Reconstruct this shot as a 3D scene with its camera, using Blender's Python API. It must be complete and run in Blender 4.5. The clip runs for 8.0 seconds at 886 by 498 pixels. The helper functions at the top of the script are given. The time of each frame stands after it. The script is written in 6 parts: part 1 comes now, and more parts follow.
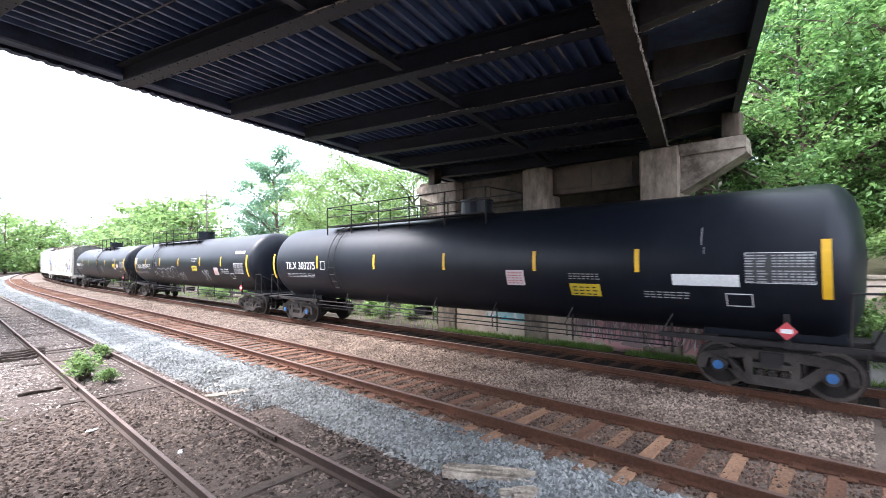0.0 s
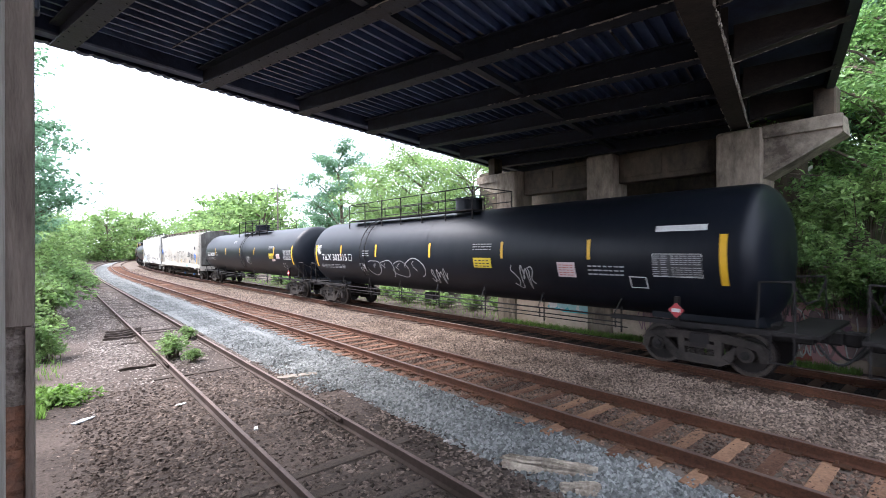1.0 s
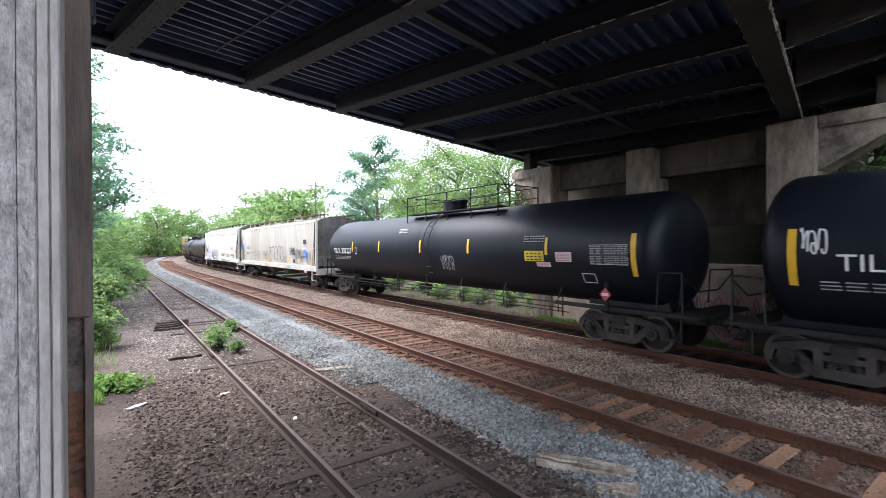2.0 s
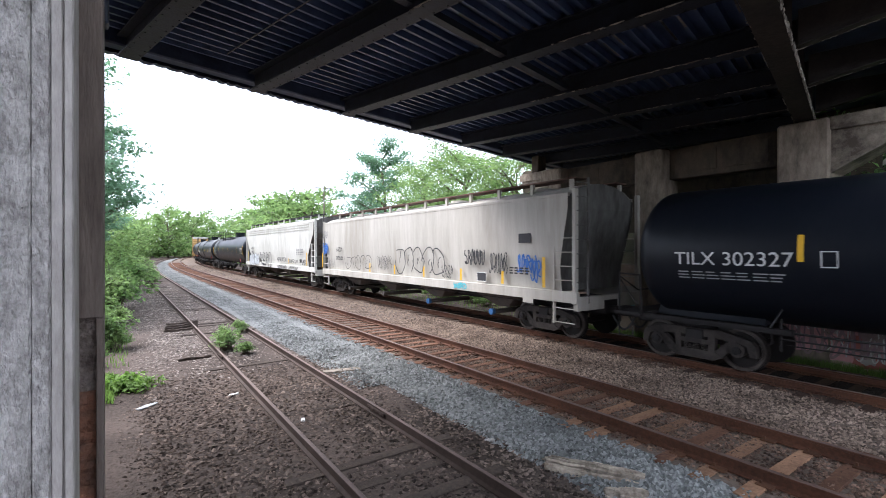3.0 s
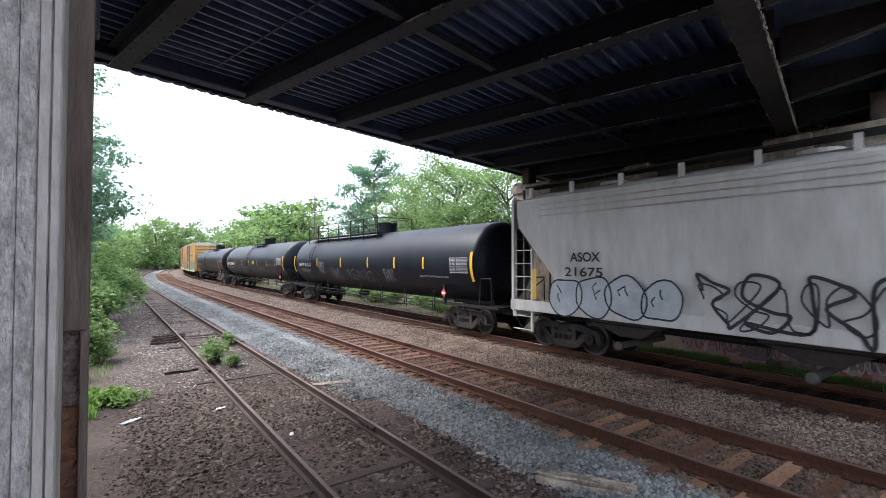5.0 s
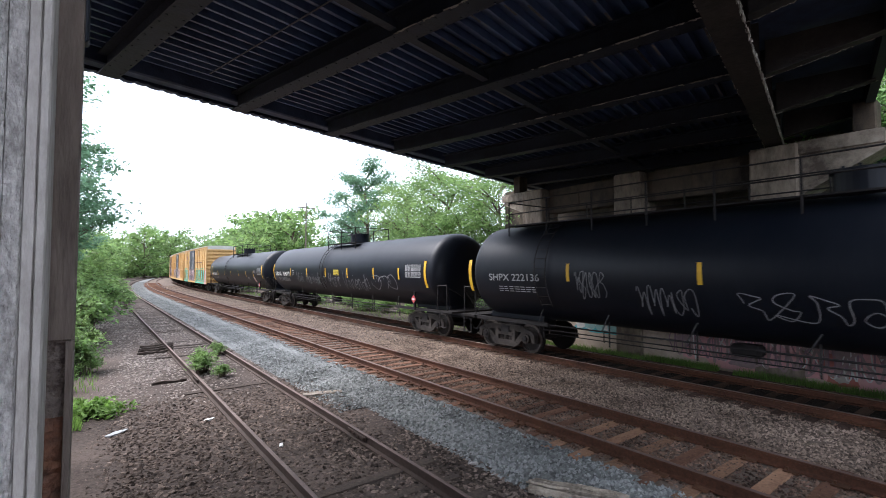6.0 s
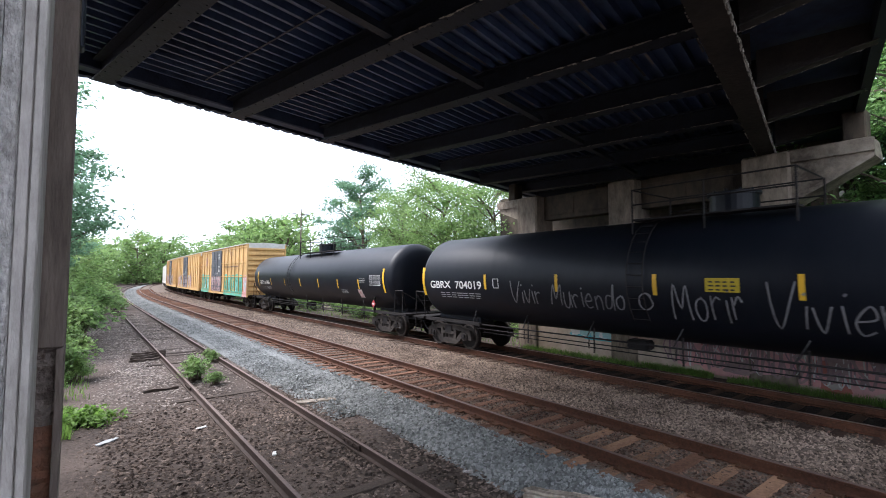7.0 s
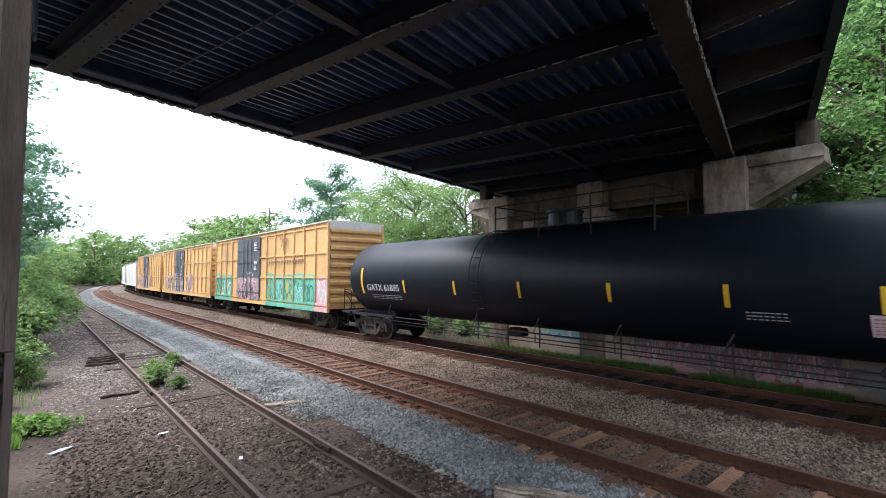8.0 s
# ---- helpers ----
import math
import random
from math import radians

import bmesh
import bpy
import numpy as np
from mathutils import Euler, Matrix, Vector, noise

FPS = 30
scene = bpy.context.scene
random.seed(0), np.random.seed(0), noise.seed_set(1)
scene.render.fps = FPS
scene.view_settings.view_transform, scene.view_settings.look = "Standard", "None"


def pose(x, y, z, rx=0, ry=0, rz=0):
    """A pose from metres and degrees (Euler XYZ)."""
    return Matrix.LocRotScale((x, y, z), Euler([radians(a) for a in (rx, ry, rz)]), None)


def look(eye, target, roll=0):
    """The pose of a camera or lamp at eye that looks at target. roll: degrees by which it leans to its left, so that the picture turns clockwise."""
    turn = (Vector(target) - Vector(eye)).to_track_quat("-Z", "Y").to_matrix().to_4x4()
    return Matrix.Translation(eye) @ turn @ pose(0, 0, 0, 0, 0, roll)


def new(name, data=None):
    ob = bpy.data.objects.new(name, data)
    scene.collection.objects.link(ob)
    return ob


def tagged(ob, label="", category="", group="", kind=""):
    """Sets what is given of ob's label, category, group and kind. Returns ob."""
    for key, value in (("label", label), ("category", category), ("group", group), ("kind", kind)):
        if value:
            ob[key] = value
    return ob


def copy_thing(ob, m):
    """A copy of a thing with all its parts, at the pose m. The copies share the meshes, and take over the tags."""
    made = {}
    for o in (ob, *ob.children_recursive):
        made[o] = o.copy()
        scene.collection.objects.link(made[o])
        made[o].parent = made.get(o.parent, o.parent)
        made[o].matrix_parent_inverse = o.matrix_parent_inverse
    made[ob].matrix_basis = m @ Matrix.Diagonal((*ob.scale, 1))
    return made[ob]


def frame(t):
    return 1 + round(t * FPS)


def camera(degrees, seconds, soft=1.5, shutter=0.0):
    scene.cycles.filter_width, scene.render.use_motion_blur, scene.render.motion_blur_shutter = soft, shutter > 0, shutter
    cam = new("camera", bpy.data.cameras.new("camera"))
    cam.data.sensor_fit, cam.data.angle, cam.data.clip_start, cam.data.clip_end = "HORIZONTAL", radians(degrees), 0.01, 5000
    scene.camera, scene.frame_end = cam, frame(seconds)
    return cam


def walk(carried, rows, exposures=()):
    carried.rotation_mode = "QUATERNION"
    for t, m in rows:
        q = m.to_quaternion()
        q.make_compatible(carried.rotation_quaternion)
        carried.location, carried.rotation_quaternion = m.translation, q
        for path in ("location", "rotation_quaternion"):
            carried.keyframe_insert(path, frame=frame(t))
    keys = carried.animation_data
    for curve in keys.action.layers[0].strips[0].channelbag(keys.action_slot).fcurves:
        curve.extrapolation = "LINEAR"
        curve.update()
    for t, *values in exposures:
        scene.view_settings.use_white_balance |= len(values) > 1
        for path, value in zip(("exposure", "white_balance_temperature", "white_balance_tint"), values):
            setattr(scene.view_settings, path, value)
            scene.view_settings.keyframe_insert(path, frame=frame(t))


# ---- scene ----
cam = camera(87.9, 8.0, soft=0.7, shutter=0.07)
EYE = (0.0, 0.0, 2.65)
PATH = [(0.0, -47.22, 1.32, -0.49), (0.5, -42.96, 0.55, -0.39), (1.0, -39.74, 0.17, -0.3), (1.5, -37.16, -0.15, -0.13),
        (2.0, -35.45, -0.32, -0.19), (3.5, -34.41, 0.17, -0.1), (4.0, -34.69, 0.77, -0.1), (5.5, -36.12, 1.78, -0.02),
        (6.0, -36.63, 2.45, -0.05), (6.5, -36.92, 2.92, -0.01), (7.0, -37.23, 3.3, 0.02), (7.5, -37.87, 3.54, 0.01),
        (8.0, -40.79, 3.27, -0.09)]


def aim(yaw, pitch, roll):
    """Camera pose at the eye from yaw, pitch and lean in degrees."""
    return pose(*EYE, 0, 0, yaw) @ pose(0, 0, 0, 90 + pitch) @ pose(0, 0, 0, 0, 0, roll)


walk(cam, [(t, aim(y, p, r)) for t, y, p, r in PATH], [(0.0, 1.6, 6250, 16), (1.0, 1.2, 6250, 16), (2.0, 0.93, 6250, 16), (3.5, 0.6, 6250, 15), (5.5, 0.47, 6250, 15), (8.0, 0.53, 6250, 15)])

# ---- light ----
SUN_EL, SUN_AZ = 54.0, 320.0
world = bpy.data.worlds.new("sky")
scene.world = world
world.use_nodes = True
wn = world.node_tree
wn.nodes.clear()
sky = wn.nodes.new("ShaderNodeTexSky")
sky.sky_type, sky.sun_disc = "NISHITA", False
sky.sun_elevation, sky.sun_rotation = radians(SUN_EL), radians(SUN_AZ)
cloud = wn.nodes.new("ShaderNodeMix")
cloud.data_type = "RGBA"
cloud.inputs[0].default_value = 0.8
cloud.inputs["B"].default_value = (10.7, 11.7, 13.1, 1)
wbg = wn.nodes.new("ShaderNodeBackground")
wbg.inputs["Strength"].default_value = 0.15
wout = wn.nodes.new("ShaderNodeOutputWorld")
wn.links.new(sky.outputs[0], cloud.inputs["A"])
wn.links.new(cloud.outputs["Result"], wbg.inputs[0])
wn.links.new(wbg.outputs[0], wout.inputs[0])
sun = new("sun", bpy.data.lights.new("sun", "SUN"))
sun.data.energy, sun.data.angle, sun.data.color = 5.0, radians(38), (1, 0.975, 0.94)
az, el = radians(SUN_AZ), radians(SUN_EL)
sun.matrix_world = look((0, 0, 30), (-math.sin(az) * math.cos(el), -math.cos(az) * math.cos(el), 30 - math.sin(el)))  # from ahead, over the siding


# ---- materials ----
def mat(name, col, rough=0.8, metal=0.0, var=0.25, scale=6.0, bump=0.0, bscale=60.0, col2=None, patch=1.0, isl=0.0, spec=0.5, tall=1.0):
    """A worn surface: two scales of colour variation (fine grain, broad patches) and fine relief."""
    m = bpy.data.materials.new(name)
    m.use_nodes = True
    nt = m.node_tree
    n, ln = nt.nodes, nt.links
    b = n["Principled BSDF"]
    tc = n.new("ShaderNodeTexCoord")
    c2 = col2 or tuple(v * (1 - var) for v in col)
    big, fine = n.new("ShaderNodeTexNoise"), n.new("ShaderNodeTexNoise")
    big.inputs["Scale"].default_value, big.inputs["Detail"].default_value = patch, 6
    fine.inputs["Scale"].default_value, fine.inputs["Detail"].default_value = scale, 8
    fine.inputs["Roughness"].default_value = 0.7
    co = n.new("ShaderNodeMapping")
    co.inputs["Scale"].default_value = (1, 1, 1 / tall)
    ln.new(tc.outputs["Object"], co.inputs["Vector"])
    for q in (big, fine):
        ln.new(co.outputs[0], q.inputs["Vector"])
    add = n.new("ShaderNodeMath")
    add.operation = "ADD"
    ln.new(big.outputs[0], add.inputs[0])
    ln.new(fine.outputs[0], add.inputs[1])
    ramp = n.new("ShaderNodeMapRange")
    ramp.inputs[1].default_value, ramp.inputs[2].default_value = 0.75, 1.25
    ln.new(add.outputs[0], ramp.inputs[0])
    mix = n.new("ShaderNodeMix")
    mix.data_type = "RGBA"
    mix.inputs["A"].default_value, mix.inputs["B"].default_value = (*col, 1), (*c2, 1)
    ln.new(ramp.outputs[0], mix.inputs[0])
    last = mix.outputs["Result"]
    if isl:
        geo, obi = n.new("ShaderNodeNewGeometry"), n.new("ShaderNodeObjectInfo")
        s = n.new("ShaderNodeMath")
        s.operation = "ADD"
        ln.new(geo.outputs["Random Per Island"], s.inputs[0])
        ln.new(obi.outputs["Random"], s.inputs[1])
        fr = n.new("ShaderNodeMath")
        fr.operation = "FRACT"
        ln.new(s.outputs[0], fr.inputs[0])
        mr = n.new("ShaderNodeMapRange")
        mr.inputs[3].default_value, mr.inputs[4].default_value = 1 - isl, 1 + isl
        ln.new(fr.outputs[0], mr.inputs[0])
        sc = n.new("ShaderNodeVectorMath")
        sc.operation = "SCALE"
        ln.new(last, sc.inputs[0])
        ln.new(mr.outputs[0], sc.inputs["Scale"])
        last = sc.outputs[0]
    ln.new(last, b.inputs["Base Color"])
    b.inputs["Roughness"].default_value, b.inputs["Metallic"].default_value = rough, metal
    b.inputs["Specular IOR Level"].default_value = spec
    if bump:
        bt, bp = n.new("ShaderNodeTexNoise"), n.new("ShaderNodeBump")
        bt.inputs["Scale"].default_value, bt.inputs["Detail"].default_value = bscale, 6
        ln.new(co.outputs[0], bt.inputs["Vector"])
        bp.inputs["Strength"].default_value, bp.inputs["Distance"].default_value = bump, 0.02
        ln.new(bt.outputs[0], bp.inputs["Height"])
        ln.new(bp.outputs[0], b.inputs["Normal"])
    return m


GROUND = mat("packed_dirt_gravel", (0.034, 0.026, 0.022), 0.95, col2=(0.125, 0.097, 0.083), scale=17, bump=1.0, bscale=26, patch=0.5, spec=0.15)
BALLAST = mat("grey_ballast", (0.2, 0.206, 0.202), 0.9, col2=(0.09, 0.092, 0.091), scale=25, bump=1, bscale=22, patch=0.5, spec=0.25)
# near-black ballast colour that carries the train's shadow
SHADE_BALLAST = mat("shade_darkened_ballast", (0.035, 0.028, 0.024), 0.9, col2=(0.012, 0.01, 0.009), scale=25, bump=1, bscale=22, patch=0.5, isl=0.4, spec=0.2)
BALLAST_BROWN = mat("brown_ballast", (0.18, 0.138, 0.11), 0.92, col2=(0.065, 0.047, 0.037), scale=25, bump=1, bscale=22, patch=0.5, spec=0.25)
STONE_GREY = mat("grey_stone", (0.25, 0.258, 0.25), 0.85, col2=(0.11, 0.113, 0.111), scale=30, isl=0.5, spec=0.15)
STONE_BROWN = mat("brown_stone", (0.25, 0.19, 0.15), 0.9, col2=(0.1, 0.072, 0.055), scale=30, isl=0.75, spec=0.15)
STONE_RUST = mat("rusty_stone", (0.17, 0.11, 0.08), 0.9, col2=(0.05, 0.031, 0.024), scale=30, isl=0.7, spec=0.15)
STONE_PALE = mat("pale_stone", (0.27, 0.232, 0.207), 0.95, col2=(0.11, 0.09, 0.08), scale=30, isl=0.6, spec=0.15)
RUST = mat("rusty_rail", (0.11, 0.047, 0.027), 0.75, 0.1, col2=(0.042, 0.02, 0.014), scale=20, bump=0.3, spec=0.2)
RUSTHEAD = mat("brown_rail_head", (0.15, 0.098, 0.078), 0.55, 0.2, col2=(0.085, 0.048, 0.036), scale=14, spec=0.3)
DULLHEAD = mat("dull_rail_head", (0.17, 0.115, 0.095), 0.6, 0.1, col2=(0.09, 0.06, 0.05), scale=14, spec=0.3)
RAILTOP = mat("worn_rail_head", (0.3, 0.24, 0.2), 0.5, 0.6, col2=(0.17, 0.11, 0.08), scale=12)
SIDING = mat("old_rail", (0.065, 0.042, 0.034), 0.7, 0.1, col2=(0.035, 0.023, 0.018), scale=15, spec=0.25)
TIE = mat("weathered_tie", (0.195, 0.1, 0.063), 0.9, col2=(0.062, 0.033, 0.024), scale=18, bump=0.7, bscale=40, isl=0.35, spec=0.15)
TIE_OLD = mat("rotten_tie", (0.09, 0.069, 0.057), 0.95, col2=(0.04, 0.032, 0.028), scale=18, bump=0.9, bscale=40, isl=0.3, spec=0.15)
STEEL = mat("sooty_bridge_steel", (0.024, 0.032, 0.052), 0.6, 0.0, col2=(0.011, 0.013, 0.019), scale=5, bump=0.4, bscale=15, patch=0.6)
GIRDER = mat("rust_browned_girder", (0.055, 0.047, 0.042), 0.75, 0.0, col2=(0.016, 0.015, 0.016), scale=6, bump=0.5, bscale=15, patch=0.8)
DECKMAT = mat("sooty_deck", (0.06, 0.085, 0.155), 0.5, col2=(0.028, 0.037, 0.066), scale=4, bump=0.3, bscale=12)
CONC = mat("stained_concrete", (0.38, 0.32, 0.25), 0.9, col2=(0.09, 0.07, 0.055), scale=4, bump=0.5, bscale=30, patch=0.9)
# stained brown concrete with the deck's shade mixed into the colour
CONC_SHADE = mat("stained_shade_dark_concrete", (0.12, 0.09, 0.062), 0.9, col2=(0.02, 0.016, 0.012), scale=3, bump=0.5, bscale=30, patch=0.8, tall=1.8)
CONC_GREY = mat("rough_grey_concrete", (0.6, 0.57, 0.545), 0.95, col2=(0.25, 0.232, 0.22), scale=90, bump=1.0, bscale=110, patch=26, spec=0.15, tall=2.2)
CONC_SMOOTH = mat("trowelled_grey_concrete", (0.5, 0.465, 0.435), 0.9, col2=(0.28, 0.255, 0.235), scale=40, bump=0.5, bscale=60, patch=9, spec=0.15, tall=3.5)
CONC_BROWN = mat("rust_stained_concrete", (0.5, 0.4, 0.34), 0.9, col2=(0.2, 0.145, 0.12), scale=9, bump=0.6, bscale=30, patch=2, spec=0.2)
CONC_BEIGE = mat("beige_concrete", (0.37, 0.305, 0.24), 0.9, col2=(0.075, 0.058, 0.044), scale=4, bump=0.4, bscale=30, patch=0.6, spec=0.2, tall=2.5)
TANK = mat("black_tank_paint", (0.0045, 0.0064, 0.0112), 0.42, 0.0, col2=(0.009, 0.011, 0.016), scale=3, patch=0.4, spec=0.22, tall=3.0)
CASTING = mat("dusty_cast_steel", (0.058, 0.048, 0.042), 0.85, 0.0, col2=(0.018, 0.015, 0.014), scale=7, patch=2, spec=0.25)
IRON = mat("grimy_iron", (0.022, 0.019, 0.019), 0.7, 0.0, col2=(0.01, 0.0085, 0.0085), scale=8, spec=0.25)
HOP_GREY = mat("grey_hopper_paint", (0.5, 0.475, 0.425), 0.7, col2=(0.33, 0.3, 0.255), scale=3, patch=0.6, tall=7.0)
HOP_WHITE = mat("white_hopper_paint", (0.64, 0.63, 0.59), 0.6, col2=(0.42, 0.405, 0.365), scale=3, patch=0.4, tall=4.0)
BOX_YEL = mat("faded_yellow_paint", (0.66, 0.41, 0.16), 0.7, col2=(0.5, 0.3, 0.12), scale=4, patch=0.5)
WHITE = mat("white_stencil", (0.75, 0.75, 0.73), 0.7, var=0.3, scale=20)
YELLOW = mat("yellow_reflector", (0.72, 0.42, 0.02), 0.5, var=0.2)


def leafy(m, glow):
    """Lets light through thin leaves."""
    nt = m.node_tree
    b, out = nt.nodes["Principled BSDF"], nt.nodes["Material Output"]
    tr, mx = nt.nodes.new("ShaderNodeBsdfTranslucent"), nt.nodes.new("ShaderNodeMixShader")
    src = b.inputs["Base Color"].links[0].from_socket
    nt.links.new(src, tr.inputs["Color"])
    mx.inputs[0].default_value = glow
    nt.links.new(b.outputs[0], mx.inputs[1])
    nt.links.new(tr.outputs[0], mx.inputs[2])
    nt.links.new(mx.outputs[0], out.inputs[0])
    return m


LEAF = leafy(mat("leaf", (0.19, 0.33, 0.2), 0.5, col2=(0.1, 0.21, 0.12), scale=1.5, isl=0.4), 0.52)
LEAF_L = leafy(mat("light_leaf", (0.27, 0.39, 0.14), 0.5, col2=(0.14, 0.25, 0.085), scale=1.2, isl=0.45), 0.56)
LEAF_O = leafy(mat("oak_leaf", (0.25, 0.41, 0.13), 0.5, col2=(0.1, 0.22, 0.08), scale=0.4, isl=0.45), 0.48)
BARK = mat("bark", (0.12, 0.09, 0.07), 0.95, bump=0.8, bscale=20)
GRASS = leafy(mat("grass", (0.2, 0.34, 0.075), 0.7, col2=(0.12, 0.22, 0.045), scale=4, isl=0.4), 0.4)

DECKRIB = mat("corrugated_deck", (0.086, 0.134, 0.26), 0.4, col2=(0.036, 0.056, 0.115), scale=4, bump=0.2, bscale=12, patch=0.5, spec=0.7)
DRIP = mat("lime_crust", (0.4, 0.38, 0.34), 0.95, col2=(0.16, 0.14, 0.12), scale=14, bump=0.8, isl=0.4)
PIPE = mat("pale_pipe", (0.1, 0.1, 0.11), 0.6)
WOODEDGE = mat("grey_board", (0.25, 0.2, 0.172), 0.9, col2=(0.105, 0.08, 0.068), scale=14, bump=0.6, patch=3, tall=6.0)
RUSTBRICK = mat("rust_red_concrete", (0.3, 0.13, 0.075), 0.95, col2=(0.13, 0.07, 0.05), scale=12, bump=0.8, bscale=40, patch=4)
SPALL_GREY = mat("crumbled_grey_concrete", (0.3, 0.25, 0.22), 0.95, col2=(0.09, 0.07, 0.062), scale=16, bump=1, bscale=50, patch=5, spec=0.15)
# hopper end paint, darkened to hold the shade of the car's end
END_SHADE = mat("shaded_end_paint", (0.15, 0.145, 0.135), 0.85, col2=(0.06, 0.055, 0.05), scale=4, tall=3.0)
RUSTBOARD = mat("rusty_walkway", (0.16, 0.085, 0.06), 0.85, col2=(0.07, 0.04, 0.03), scale=8)
FILL_PALE = mat("pale_blue_grey_paint", (0.5, 0.53, 0.55), 0.7, col2=(0.38, 0.41, 0.43), scale=4)
PLASTER = mat("stained_plaster", (0.6, 0.49, 0.4), 0.9, col2=(0.36, 0.28, 0.21), scale=3, bump=0.3, patch=0.5)
SOIL = mat("dark_soil", (0.09, 0.075, 0.05), 0.95, col2=(0.05, 0.06, 0.025), scale=5, bump=0.9, bscale=8)
PINK = mat("pink_paint", (0.74, 0.38, 0.37), 0.8, col2=(0.56, 0.31, 0.32), scale=3)
PINKISH = mat("faded_pink_paint", (0.42, 0.29, 0.28), 0.8, col2=(0.26, 0.19, 0.2), scale=5)
PALE = mat("pale_paint", (0.5, 0.46, 0.43), 0.8, col2=(0.32, 0.3, 0.28), scale=3)
TURQ = mat("turquoise_paint", (0.1, 0.48, 0.55), 0.7, col2=(0.07, 0.35, 0.42), scale=3)
TURQ2 = mat("pale_turquoise_paint", (0.35, 0.6, 0.62), 0.7)
PURPLE = mat("purple_paint", (0.22, 0.14, 0.2), 0.8, col2=(0.3, 0.18, 0.22), scale=5)
REDP = mat("red_paint", (0.5, 0.16, 0.13), 0.8, var=0.3)
# tie colour darkened for the shadow under the train
TIE_SHADE = mat("shade_darkened_tie", (0.095, 0.056, 0.04), 0.85, col2=(0.032, 0.02, 0.016), scale=18, bump=0.7, bscale=40, isl=0.3, spec=0.2)
TIE_PALE = mat("dusty_tie", (0.29, 0.165, 0.102), 0.9, col2=(0.12, 0.066, 0.042), scale=18, bump=0.7, bscale=40, isl=0.35, spec=0.15)
PLATE = mat("rusty_tie_plate", (0.11, 0.054, 0.032), 0.8, 0.2, col2=(0.055, 0.028, 0.018), scale=20, isl=0.3, spec=0.15)
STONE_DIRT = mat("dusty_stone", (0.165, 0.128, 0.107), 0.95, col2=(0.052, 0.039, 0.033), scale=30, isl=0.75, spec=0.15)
OLDWOOD = mat("bleached_wood", (0.42, 0.36, 0.29), 0.9, col2=(0.14, 0.11, 0.085), scale=18, bump=1, bscale=30, patch=4, isl=0.35)
BLUECAP = mat("blue_cap", (0.03, 0.12, 0.3), 0.5, var=0.3)
WHEEL = mat("worn_wheel_steel", (0.016, 0.012, 0.011), 0.65, 0.0, col2=(0.007, 0.006, 0.006), scale=6, spec=0.25)
TREAD = mat("worn_bright_steel", (0.085, 0.07, 0.062), 0.5, 0.4, col2=(0.03, 0.024, 0.021), scale=9)
RUBBER = mat("rubber", (0.02, 0.02, 0.02), 0.7)
STENCIL_BACK = mat("stencil_ground", (0.05, 0.05, 0.055), 0.6, var=0.3)
SIGN = mat("yellow_panel", (0.6, 0.45, 0.02), 0.6, var=0.35, scale=25)
NOTICE = mat("pink_notice", (0.62, 0.5, 0.5), 0.7, var=0.3, scale=25)
CHALK = mat("worn_white_paint", (0.42, 0.42, 0.42), 0.8, var=0.4, scale=12)
CHALKW = mat("thin_white_paint", (0.23, 0.23, 0.235), 0.8, var=0.5, scale=9)
CHALKG = mat("grey_paint_line", (0.25, 0.25, 0.25), 0.8, var=0.3)
PLACARD = mat("red_placard", (0.55, 0.06, 0.07), 0.6, var=0.3)
STRUT = mat("grimy_strut", (0.05, 0.05, 0.052), 0.6, 0.2)
HOPDARK = mat("grimy_hopper_chute", (0.11, 0.095, 0.085), 0.85, col2=(0.06, 0.05, 0.045), scale=5)
STENCIL = mat("dark_stencil", (0.03, 0.03, 0.033), 0.8)
BLACKP = mat("black_spray_paint", (0.03, 0.03, 0.035), 0.7)
BLUEP = mat("blue_spray_paint", (0.03, 0.15, 0.5), 0.7, var=0.3)
GREENP = mat("green_spray_paint", (0.14, 0.46, 0.33), 0.7, col2=(0.07, 0.3, 0.22), scale=5)
GREENP2 = mat("dark_green_paint", (0.03, 0.16, 0.12), 0.7)
DOOR = mat("dark_blue_door", (0.06, 0.07, 0.085), 0.6, col2=(0.1, 0.1, 0.11), scale=5)
ROOFW = mat("chalky_white_roof", (0.66, 0.65, 0.61), 0.8, col2=(0.5, 0.48, 0.43), scale=6)
BOX_TXT = mat("brown_lettering", (0.2, 0.11, 0.06), 0.8)
GREYBAG = mat("grey_plastic", (0.3, 0.31, 0.32), 0.5)


# ---- helpers ----
def link(name, bm, material, parent=None, label="", smooth=False):
    me = bpy.data.meshes.new(name)
    bm.to_mesh(me)
    bm.free()
    if smooth:
        for p in me.polygons:
            p.use_smooth = True
    for m in material if isinstance(material, (list, tuple)) else [material]:
        me.materials.append(m)
    ob = new(name, me)
    ob.parent = parent
    if label:
        ob["label"] = label
    return ob


def part(name, bm, material, parent, label="", smooth=False):
    return link(name, bm, material, parent, label, smooth)


